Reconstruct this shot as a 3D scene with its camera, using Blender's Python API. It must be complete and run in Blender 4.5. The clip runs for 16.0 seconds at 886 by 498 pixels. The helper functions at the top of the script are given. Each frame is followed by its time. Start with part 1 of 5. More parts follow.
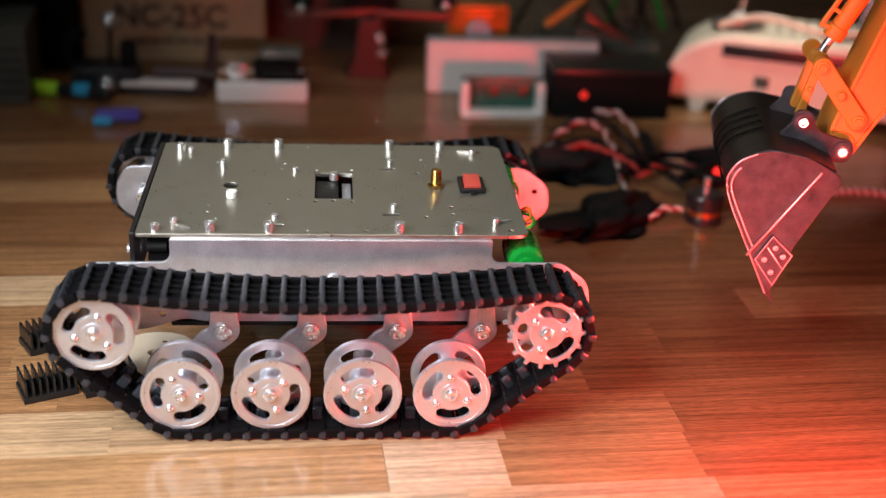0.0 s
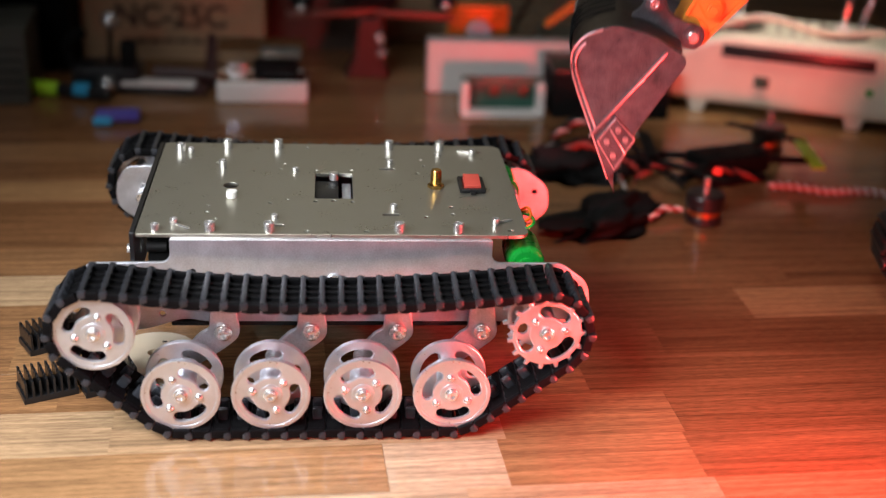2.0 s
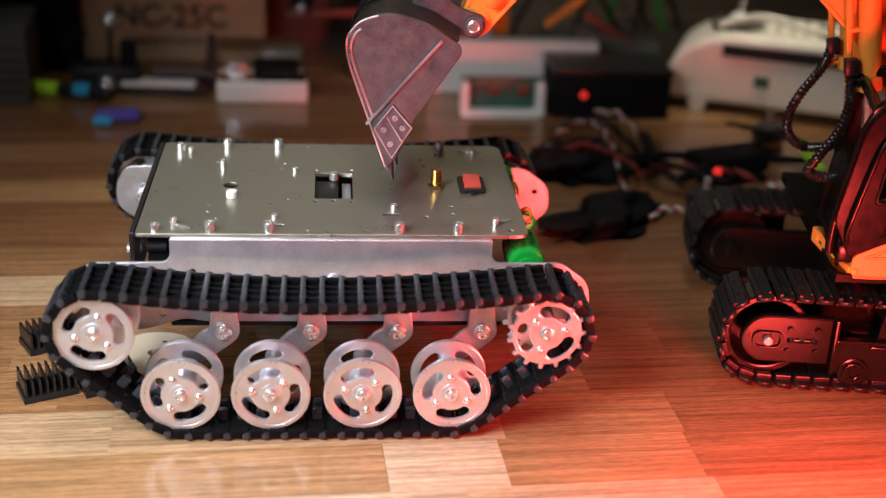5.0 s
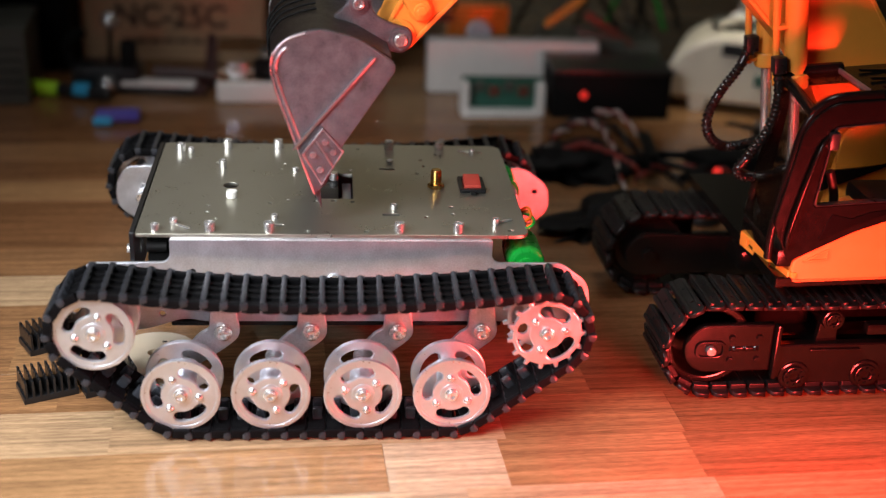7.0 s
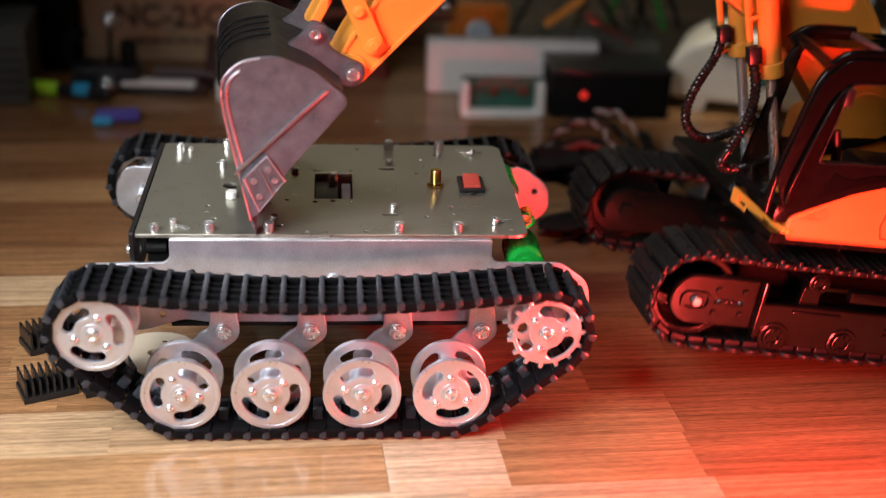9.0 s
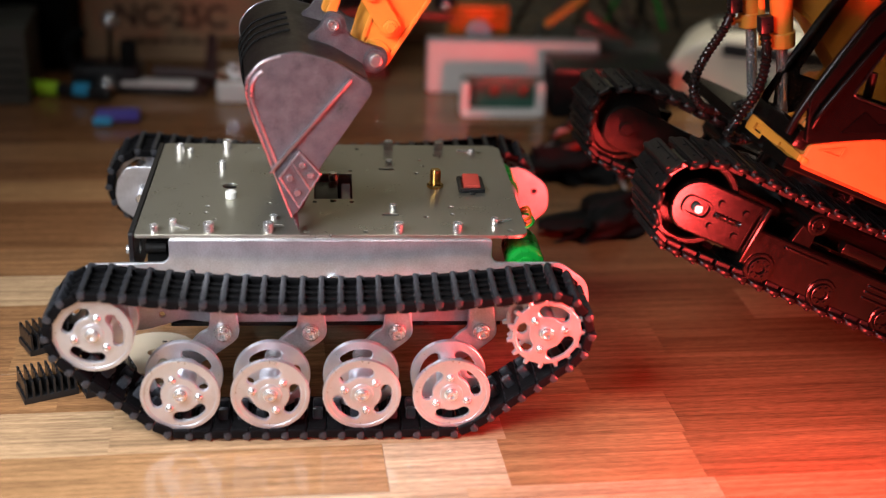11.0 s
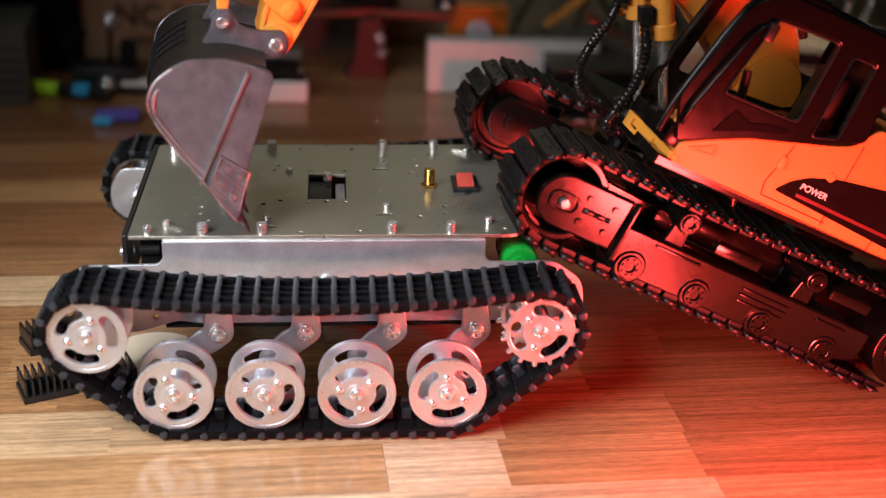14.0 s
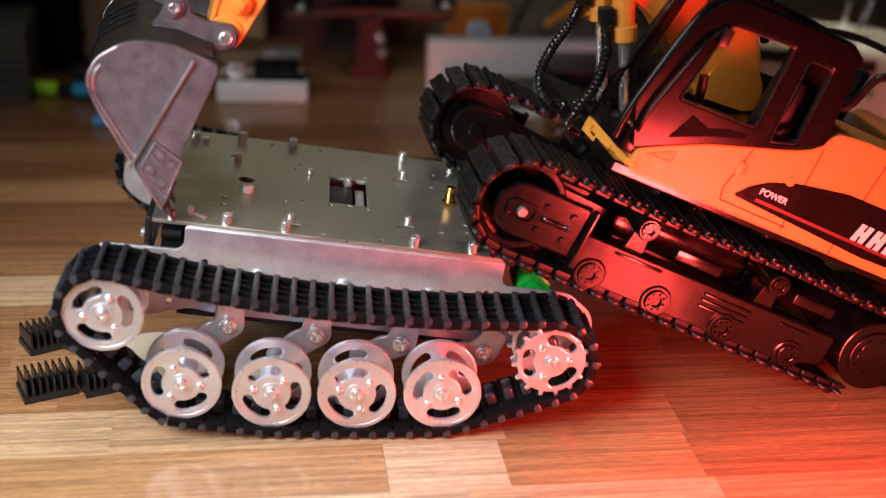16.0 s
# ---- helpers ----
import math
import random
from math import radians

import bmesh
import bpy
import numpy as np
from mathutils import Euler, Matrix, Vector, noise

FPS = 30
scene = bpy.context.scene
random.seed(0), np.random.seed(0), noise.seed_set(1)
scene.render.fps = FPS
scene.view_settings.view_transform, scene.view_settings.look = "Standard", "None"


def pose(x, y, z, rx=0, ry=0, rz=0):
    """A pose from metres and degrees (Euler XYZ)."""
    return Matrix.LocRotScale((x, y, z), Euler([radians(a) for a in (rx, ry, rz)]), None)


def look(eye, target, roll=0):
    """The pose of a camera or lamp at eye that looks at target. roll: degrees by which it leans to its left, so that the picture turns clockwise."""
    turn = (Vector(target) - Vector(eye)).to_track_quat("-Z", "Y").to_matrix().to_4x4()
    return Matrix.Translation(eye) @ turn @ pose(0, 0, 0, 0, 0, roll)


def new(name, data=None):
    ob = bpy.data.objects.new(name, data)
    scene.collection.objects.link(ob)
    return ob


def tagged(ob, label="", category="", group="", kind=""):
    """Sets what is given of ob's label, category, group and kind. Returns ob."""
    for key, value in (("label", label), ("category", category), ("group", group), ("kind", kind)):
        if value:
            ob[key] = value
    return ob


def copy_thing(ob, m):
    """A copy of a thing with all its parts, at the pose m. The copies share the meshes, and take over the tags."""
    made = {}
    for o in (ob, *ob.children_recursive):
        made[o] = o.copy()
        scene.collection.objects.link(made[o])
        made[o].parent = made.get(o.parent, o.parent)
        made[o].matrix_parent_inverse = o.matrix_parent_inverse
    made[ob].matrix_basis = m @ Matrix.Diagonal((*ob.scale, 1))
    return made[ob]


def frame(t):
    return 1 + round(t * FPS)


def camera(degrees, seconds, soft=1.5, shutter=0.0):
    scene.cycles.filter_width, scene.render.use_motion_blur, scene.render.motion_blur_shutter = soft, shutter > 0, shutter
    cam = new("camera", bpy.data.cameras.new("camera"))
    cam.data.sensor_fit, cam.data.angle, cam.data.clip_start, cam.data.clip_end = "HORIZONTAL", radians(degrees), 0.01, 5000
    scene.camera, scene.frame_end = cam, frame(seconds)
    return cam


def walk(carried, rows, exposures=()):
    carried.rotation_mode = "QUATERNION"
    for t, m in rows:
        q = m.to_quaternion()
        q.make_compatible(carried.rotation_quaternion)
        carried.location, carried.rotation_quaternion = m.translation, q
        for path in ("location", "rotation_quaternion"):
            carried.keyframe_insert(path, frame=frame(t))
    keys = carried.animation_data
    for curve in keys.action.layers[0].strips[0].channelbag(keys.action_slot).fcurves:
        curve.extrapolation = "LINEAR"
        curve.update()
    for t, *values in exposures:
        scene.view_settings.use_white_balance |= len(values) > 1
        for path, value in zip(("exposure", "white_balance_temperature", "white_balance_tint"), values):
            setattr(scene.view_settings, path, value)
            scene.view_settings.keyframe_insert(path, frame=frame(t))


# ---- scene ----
# ---------------------------------------------------------------- camera
cam = camera(37.65, 16.0, 1.1, 0.5)
EYE = Vector((-0.0180, -0.6686, 0.3519))
FWD = Vector((0.0891, 0.9096, -0.4058))
STAND = look(EYE, EYE + FWD, 2.54)
walk(cam, [(0, STAND), (16, STAND)])
cam.data.dof.use_dof = True
cam.data.dof.focus_distance = 0.690
cam.data.dof.aperture_fstop = 4.4

# ---------------------------------------------------------------- world and lights
world = bpy.data.worlds.new("dim_room")
scene.world = world
world.use_nodes = True
world.node_tree.nodes["Background"].inputs[0].default_value = (0.9, 0.95, 1.0, 1)
world.node_tree.nodes["Background"].inputs[1].default_value = 0.005
scene.view_settings.exposure = 0.0


def lamp(name, eye, target, size, watts, colour, spread=180, shape="DISK"):
    data = bpy.data.lights.new(name, "AREA")
    data.shape, data.size, data.energy, data.color = shape, size, watts, colour
    data.spread = radians(spread)
    ob = new(name, data)
    ob.matrix_world = look(eye, target)
    return ob


lamp("desk_light", (-0.34, -0.45, 0.42), (-0.07, -0.11, 0.0), 0.38, 1.50, (0.93, 0.95, 1.0), 70)
lamp("red_light", (0.232, -0.280, 0.042), (0.195, -0.03, 0.036), 0.070, 1.90, (1.0, 0.055, 0.050), 140)
# Added overhead fill that lifts the shadows on and round the robot.
lamp("plate_fill", (0.0, 0.15, 1.75), (-0.02, 0.02, 0.09), 0.60, 0.54, (1.0, 0.97, 0.94), 34)
# Added lamp that brightens the unseen north wall for the plate to mirror.
lamp("wall_fill", (0.0, 1.45, 1.78), (0.0, 2.45, 0.95), 0.40, 4.9, (1.0, 0.96, 0.86), 100)
# Narrow lamp added out of view to brighten the radio transmitter.
lamp("radio_spot", (0.35, 0.35, 0.62), (0.375, 0.415, 0.05), 0.05, 0.070, (1.0, 0.92, 0.76), 30)

# ---------------------------------------------------------------- materials
def material(name, base, rough=0.5, metal=0.0, vary=0.12, scale=300.0, bump=0.0, coat=0.0, flake=0.0, dust=0.0, stretch=(1, 1, 1), by_object=0.0, gloss=0.5):
    m = bpy.data.materials.new(name)
    m.use_nodes = True
    n, l = m.node_tree.nodes, m.node_tree.links
    p = n["Principled BSDF"]
    p.inputs["Metallic"].default_value = metal
    p.inputs["Specular IOR Level"].default_value = gloss
    p.inputs["Coat Weight"].default_value = coat
    p.inputs["Coat Roughness"].default_value = 0.12
    tc = n.new("ShaderNodeTexCoord")
    mp = n.new("ShaderNodeMapping")
    mp.inputs["Scale"].default_value = stretch
    l.new(tc.outputs["Object"], mp.inputs[0])
    fine = n.new("ShaderNodeTexNoise")
    fine.inputs["Scale"].default_value, fine.inputs["Detail"].default_value = scale, 4
    broad = n.new("ShaderNodeTexNoise")
    broad.inputs["Scale"].default_value, broad.inputs["Detail"].default_value = scale / 9, 3
    l.new(mp.outputs[0], fine.inputs["Vector"])
    l.new(mp.outputs[0], broad.inputs["Vector"])
    add = n.new("ShaderNodeMath")
    add.operation = "ADD"
    l.new(fine.outputs["Fac"], add.inputs[0])
    l.new(broad.outputs["Fac"], add.inputs[1])
    ramp = n.new("ShaderNodeMapRange")
    ramp.inputs["From Min"].default_value, ramp.inputs["From Max"].default_value = 0.7, 1.3
    ramp.inputs["To Min"].default_value, ramp.inputs["To Max"].default_value = 1 - vary, 1 + vary
    l.new(add.outputs[0], ramp.inputs["Value"])
    mul = n.new("ShaderNodeVectorMath")
    mul.operation = "SCALE"
    mul.inputs[0].default_value = base
    l.new(ramp.outputs[0], mul.inputs["Scale"])
    colour = mul.outputs[0]
    if by_object:
        info = n.new("ShaderNodeObjectInfo")
        r2 = n.new("ShaderNodeMapRange")
        r2.inputs["To Min"].default_value, r2.inputs["To Max"].default_value = 1 - by_object, 1 + by_object
        l.new(info.outputs["Random"], r2.inputs["Value"])
        m2 = n.new("ShaderNodeVectorMath")
        m2.operation = "SCALE"
        l.new(colour, m2.inputs[0])
        l.new(r2.outputs[0], m2.inputs["Scale"])
        colour = m2.outputs[0]
    if dust:
        spots = n.new("ShaderNodeTexNoise")
        spots.inputs["Scale"].default_value, spots.inputs["Detail"].default_value = 1400, 2
        l.new(tc.outputs["Object"], spots.inputs["Vector"])
        cut = n.new("ShaderNodeMapRange")
        cut.inputs["From Min"].default_value, cut.inputs["From Max"].default_value = 0.59, 0.66
        cut.inputs["To Max"].default_value = dust
        l.new(spots.outputs["Fac"], cut.inputs["Value"])
        mix = n.new("ShaderNodeMix")
        mix.data_type = "RGBA"
        mix.inputs["B"].default_value = (0.55, 0.53, 0.5, 1)
        l.new(cut.outputs[0], mix.inputs["Factor"])
        l.new(colour, mix.inputs["A"])
        colour = mix.outputs["Result"]
    l.new(colour, p.inputs["Base Color"])
    r = n.new("ShaderNodeMapRange")
    r.inputs["From Min"].default_value, r.inputs["From Max"].default_value = 0.7, 1.3
    r.inputs["To Min"].default_value, r.inputs["To Max"].default_value = max(0.02, rough * 0.8), min(1, rough * 1.2)
    l.new(add.outputs[0], r.inputs["Value"])
    l.new(r.outputs[0], p.inputs["Roughness"])
    if bump or flake:
        src = fine.outputs["Fac"]
        if flake:
            v = n.new("ShaderNodeTexVoronoi")
            v.inputs["Scale"].default_value = 2600
            l.new(tc.outputs["Object"], v.inputs["Vector"])
            src = v.outputs["Distance"]
        b = n.new("ShaderNodeBump")
        b.inputs["Strength"].default_value = flake or bump
        b.inputs["Distance"].default_value = 0.0004
        l.new(src, b.inputs["Height"])
        l.new(b.outputs[0], p.inputs["Normal"])
    return m


def glow(name, colour, strength):
    m = material(name, colour, 0.4)
    p = m.node_tree.nodes["Principled BSDF"]
    p.inputs["Emission Color"].default_value = (*colour, 1)
    p.inputs["Emission Strength"].default_value = strength
    return m


def clear(name, colour, rough=0.03):
    m = bpy.data.materials.new(name)
    m.use_nodes = True
    p = m.node_tree.nodes["Principled BSDF"]
    p.inputs["Base Color"].default_value = (*colour, 1)
    p.inputs["Transmission Weight"].default_value = 1
    p.inputs["Roughness"].default_value = rough
    p.inputs["IOR"].default_value = 1.05
    p.inputs["Specular IOR Level"].default_value = 0.8
    return m


def wood():
    m = bpy.data.materials.new("laminated_wood")
    m.use_nodes = True
    n, l = m.node_tree.nodes, m.node_tree.links
    p = n["Principled BSDF"]
    tc, info = n.new("ShaderNodeTexCoord"), n.new("ShaderNodeObjectInfo")
    shift = n.new("ShaderNodeVectorMath")
    shift.operation = "MULTIPLY_ADD"
    shift.inputs[1].default_value = (1, 1, 1)
    off = n.new("ShaderNodeCombineXYZ")
    scale = n.new("ShaderNodeMath")
    scale.operation, scale.inputs[1].default_value = "MULTIPLY", 40.0
    l.new(info.outputs["Random"], scale.inputs[0])
    l.new(scale.outputs[0], off.inputs[0])
    l.new(scale.outputs[0], off.inputs[2])
    l.new(tc.outputs["Object"], shift.inputs[0])
    l.new(off.outputs[0], shift.inputs[2])
    mp = n.new("ShaderNodeMapping")
    mp.inputs["Scale"].default_value = (5.0, 170.0, 50.0)
    l.new(shift.outputs[0], mp.inputs[0])
    grain = n.new("ShaderNodeTexNoise")
    grain.inputs["Scale"].default_value, grain.inputs["Detail"].default_value, grain.inputs["Distortion"].default_value = 2.2, 8, 0.15
    l.new(mp.outputs[0], grain.inputs["Vector"])
    mp2 = n.new("ShaderNodeMapping")
    mp2.inputs["Scale"].default_value = (95.0, 1300.0, 100.0)
    l.new(shift.outputs[0], mp2.inputs[0])
    pores = n.new("ShaderNodeTexNoise")
    pores.inputs["Scale"].default_value, pores.inputs["Detail"].default_value = 1.6, 3
    l.new(mp2.outputs[0], pores.inputs["Vector"])
    tone = n.new("ShaderNodeValToRGB")
    e = tone.color_ramp.elements
    e[0].position, e[0].color = 0.0, (0.20, 0.088, 0.036, 1)
    e[1].position, e[1].color = 1.0, (0.66, 0.49, 0.32, 1)
    for at, c in ((0.28, (0.25, 0.115, 0.048, 1)), (0.5, (0.42, 0.225, 0.100, 1)), (0.75, (0.56, 0.375, 0.215, 1))):
        e.new(at).color = c
    shade = n.new("ShaderNodeSeparateColor")
    l.new(info.outputs["Color"], shade.inputs[0])
    l.new(shade.outputs[0], tone.inputs[0])
    g = n.new("ShaderNodeMapRange")
    g.inputs["From Min"].default_value, g.inputs["From Max"].default_value = 0.3, 0.7
    g.inputs["To Min"].default_value, g.inputs["To Max"].default_value = 0.58, 1.22
    l.new(grain.outputs["Fac"], g.inputs["Value"])
    q = n.new("ShaderNodeMapRange")
    q.inputs["From Min"].default_value, q.inputs["From Max"].default_value = 0.35, 0.6
    q.inputs["To Min"].default_value, q.inputs["To Max"].default_value = 0.70, 1.07
    l.new(pores.outputs["Fac"], q.inputs["Value"])
    both = n.new("ShaderNodeMath")
    both.operation = "MULTIPLY"
    l.new(g.outputs[0], both.inputs[0])
    l.new(q.outputs[0], both.inputs[1])
    mul = n.new("ShaderNodeVectorMath")
    mul.operation = "SCALE"
    l.new(tone.outputs[0], mul.inputs[0])
    l.new(both.outputs[0], mul.inputs["Scale"])
    l.new(mul.outputs[0], p.inputs["Base Color"])
    p.inputs["Roughness"].default_value = 0.15
    p.inputs["Specular IOR Level"].default_value = 0.5
    b = n.new("ShaderNodeBump")
    b.inputs["Strength"].default_value, b.inputs["Distance"].default_value = 0.06, 0.0003
    l.new(pores.outputs["Fac"], b.inputs["Height"])
    l.new(b.outputs[0], p.inputs["Normal"])
    return m


ALU = material("brushed_aluminium", (0.62, 0.64, 0.69), 0.36, 0.80, 0.16, 1100, 0.25, stretch=(1, 1, 1))
PLATE = material("anodised_plate", (0.50, 0.485, 0.41), 0.33, 0.88, 0.05, 700, 0.02, dust=0.5)
WHEEL = material("satin_aluminium_wheel", (0.70, 0.72, 0.77), 0.34, 0.85, 0.05, 400, 0.05)
STEEL = material("polished_steel", (0.82, 0.81, 0.80), 0.24, 0.85, 0.08, 600)
BRASS = material("gold_plated_brass", (0.75, 0.48, 0.16), 0.24, 1.0, 0.08, 600)
# Tread bars and web are one plastic; groove shade is put into the web.
RUBBER = material("lit_track_rib", (0.022, 0.0240, 0.029), 0.32, 0, 0.35, 500, 0.2, by_object=0.25)
GROOVE_SHADE = material("shaded_track_web", (0.0035, 0.0035, 0.004), 0.5, 0, 0.3, 500, 0.1, gloss=0.08)
BLACK = material("black_plastic", (0.012, 0.012, 0.013), 0.32, 0, 0.25, 300, 0.05)
MATT = material("matt_black", (0.004, 0.004, 0.004), 0.7, 0, 0.3, 300, 0.1, gloss=0.15)
YELLOW = material("yellow_paint", (0.80, 0.32, 0.042), 0.42, 0, 0.05, 120, 0.02)
# The same yellow with the red lamp's cast mixed into the base colour.
BODY_RED_LIT = material("red_lit_yellow_plastic", (0.80, 0.262, 0.058), 0.42, 0, 0.05, 120, 0.02)
CABBLACK = material("dark_cab_plastic", (0.006, 0.0045, 0.004), 0.22, 0, 0.12, 200, 0.01, gloss=0.20)
BUCKET = material("grey_metal_flake_paint", (0.112, 0.100, 0.112), 0.34, 0.50, 0.42, 1500, flake=0.9)
SHELL = material("dark_bucket_shell", (0.018, 0.013, 0.011), 0.38, 0.3, 0.1, 600, 0.05)
# Paler than the bucket's side plates, for edges, ribs and bolts.
BUCKEDGE = material("pale_metal_edge", (0.52, 0.49, 0.52), 0.34, 0.9, 0.15, 500, 0.1)
XTRACK = material("black_excavator_track", (0.009, 0.0085, 0.0085), 0.34, 0, 0.3, 500, 0.15, by_object=0.2, gloss=0.3)
XFRAME = material("black_undercarriage", (0.0050, 0.0040, 0.0035), 0.17, 0, 0.2, 300, 0.03)
HOSE = material("black_spiral_hose", (0.010, 0.009, 0.0085), 0.26, 0, 0.2, 300)
WOOD = wood()
GREEN = material("green_can", (0.006, 0.36, 0.04), 0.28, 0.1, 0.06, 300)
REDSW = material("red_switch", (0.62, 0.085, 0.06), 0.35, 0, 0.05, 300)
NYLON = material("white_nylon", (0.78, 0.77, 0.72), 0.45, 0, 0.05, 300)
CARD = material("brown_cardboard", (0.54, 0.35, 0.20), 0.8, 0, 0.12, 60, 0.1)
INK = material("dark_ink", (0.035, 0.025, 0.02), 0.8)
WHITE = material("white_plastic", (0.72, 0.70, 0.66), 0.45, 0, 0.05, 80)
CREAM = material("cream_plastic", (0.84, 0.78, 0.64), 0.42, 0, 0.06, 60, 0.03)
DARKRED = material("dark_red_plastic", (0.040, 0.012, 0.010), 0.4, 0, 0.1, 100)
REDBAR = material("red_anodised", (0.15, 0.045, 0.03), 0.4, 0.2, 0.1, 100)
LIME = material("lime_plastic", (0.34, 0.62, 0.02), 0.4, 0, 0.05, 100)
CYAN = material("cyan_plastic", (0.03, 0.32, 0.55), 0.4, 0, 0.05, 100)
VIOLET = material("violet_plastic", (0.07, 0.06, 0.32), 0.4, 0, 0.1, 100)
ORANGE = material("orange_anodised", (0.72, 0.24, 0.03), 0.4, 0.3, 0.08, 100)
GREY = material("grey_green_plastic", (0.075, 0.076, 0.062), 0.5, 0, 0.1, 60)
PCB = material("green_circuit_board", (0.02, 0.10, 0.07), 0.4, 0, 0.2, 300)
COPPER = material("copper_winding", (0.55, 0.20, 0.07), 0.35, 0.9, 0.1, 500)
WIRERED = material("red_wire", (0.22, 0.022, 0.014), 0.4, 0, 0.05, 200)
WIREWHITE = material("white_wire", (0.60, 0.52, 0.48), 0.45, 0, 0.05, 200)
WIREORANGE = material("orange_wire", (0.70, 0.18, 0.02), 0.4, 0, 0.05, 200)
PALEWOOD = material("pale_plywood", (0.62, 0.52, 0.38), 0.6, 0, 0.08, 120, 0.05, stretch=(0.2, 1, 1))
WALL = material("dark_wall_paint", (0.008, 0.007, 0.006), 0.85, 0, 0.15, 6, 0.05)
BEIGE = material("beige_reflector_paint", (0.36, 0.33, 0.25), 0.85, 0, 0.10, 6, 0.05)
FLOOR = material("dark_floor", (0.05, 0.04, 0.035), 0.6, 0, 0.15, 5, 0.05)
GLASS = clear("cab_window", (0.62, 0.58, 0.54))
ACRYLIC = clear("clear_acrylic", (0.93, 0.95, 0.95), 0.06)
PITCH = material("recess_shade", (0.002, 0.002, 0.002), 0.5, gloss=0.05)
DECAL = material("white_decal", (0.80, 0.78, 0.75), 0.4, 0, 0.03, 100)
ESTOP = glow("red_indicator", (0.8, 0.03, 0.02), 0.8)


# ---------------------------------------------------------------- mesh tools
SOFT = set()


def part(name, bm, mat, parent=None, label="", smooth=20):
    """One mesh object from a bmesh, under its thing."""
    me = bpy.data.meshes.new(name)
    bm.to_mesh(me)
    if id(bm) in SOFT:
        SOFT.discard(id(bm))
        smooth = 60
    bm.free()
    return hang(name, me, mat, parent, label, smooth)


def hang(name, me, mat, parent=None, label="", smooth=30):
    if mat and not me.materials:
        me.materials.append(mat)
    if smooth and len(me.polygons):
        me.shade_smooth()
        me.set_sharp_from_angle(angle=radians(smooth))
    ob = new(name, me)
    ob.parent = parent
    if label:
        tagged(ob, label)
    return ob


def thing(name, label, category, group="", at=None):
    ob = new(name)
    ob.empty_display_size = 0.02
    if at is not None:
        ob.matrix_world = at
    return tagged(ob, label, category, group)


def box(bm, c, s, bevel=0.0, m=None):
    """A box with its centre and sizes, its edges rounded."""
    t = bmesh.new()
    bmesh.ops.create_cube(t, size=1, matrix=Matrix.Translation(c) @ Matrix.Diagonal((*s, 1)))
    if bevel:
        bmesh.ops.bevel(t, geom=t.edges[:], offset=min(bevel, min(s) * 0.45), segments=2, affect="EDGES", profile=0.6)
    return pour(bm, t, m)


def pour(bm, t, m=None):
    if m is not None:
        t.transform(m)
    me = bpy.data.meshes.new("tmp")
    t.to_mesh(me)
    t.free()
    bm.from_mesh(me)
    bpy.data.meshes.remove(me)
    return bm


def rod(bm, a, b, r, seg=20, r2=None, bevel=0.0):
    """A closed cylinder or cone from a to b."""
    a, b = Vector(a), Vector(b)
    t = bmesh.new()
    bmesh.ops.create_cone(t, cap_ends=True, segments=seg, radius1=r, radius2=r if r2 is None else r2, depth=(b - a).length)
    if bevel:
        rims = [e for e in t.edges if len(e.link_faces) == 2 and any(len(f.verts) > 4 for f in e.link_faces)]
        bmesh.ops.bevel(t, geom=rims, offset=bevel, segments=2, affect="EDGES", profile=0.5)
    m = Matrix.Translation((a + b) / 2) @ (b - a).to_track_quat("Z", "Y").to_matrix().to_4x4()
    return pour(bm, t, m)


def ball(bm, c, r, squash=(1, 1, 1), seg=14):
    SOFT.add(id(bm))
    t = bmesh.new()
    bmesh.ops.create_uvsphere(t, u_segments=seg, v_segments=seg // 2, radius=r)
    return pour(bm, t, Matrix.Translation(c) @ Matrix.Diagonal((*squash, 1)))


UPRIGHT = Matrix.Rotation(radians(90), 4, "X")


def sheet(bm, outer, holes=(), thick=0.002, bevel=0.0, at=(0, 0, 0), m=None, upright=True):
    """A sheet cut to an outline with holes; upright: the outline's second number is the height."""
    cu = bpy.data.curves.new("tmp", "CURVE")
    cu.dimensions, cu.fill_mode = "2D", "BOTH"
    cu.extrude = thick / 2 - bevel
    cu.bevel_depth, cu.offset, cu.bevel_resolution = bevel, -bevel, 1
    for ring in (outer, *holes):
        sp = cu.splines.new("POLY")
        sp.points.add(len(ring) - 1)
        for pnt, (x, y) in zip(sp.points, ring):
            pnt.co = (x, y, 0, 1)
        sp.use_cyclic_u = True
    ob = bpy.data.objects.new("tmp", cu)
    scene.collection.objects.link(ob)
    me = bpy.data.meshes.new_from_object(ob.evaluated_get(bpy.context.evaluated_depsgraph_get()))
    bpy.data.objects.remove(ob)
    bpy.data.curves.remove(cu)
    t = bmesh.new()
    t.from_mesh(me)
    bpy.data.meshes.remove(me)
    bmesh.ops.remove_doubles(t, verts=t.verts[:], dist=1e-6)
    turn = UPRIGHT if upright else Matrix()
    return pour(bm, t, Matrix.Translation(at) @ (m or Matrix()) @ turn)


def ring(x, y, r, n=20, start=0.0, end=360.0):
    k = n if end - start >= 360 else n - 1
    return [(x + r * math.cos(radians(start + (end - start) * i / k)), y + r * math.sin(radians(start + (end - start) * i / k))) for i in range(n)]


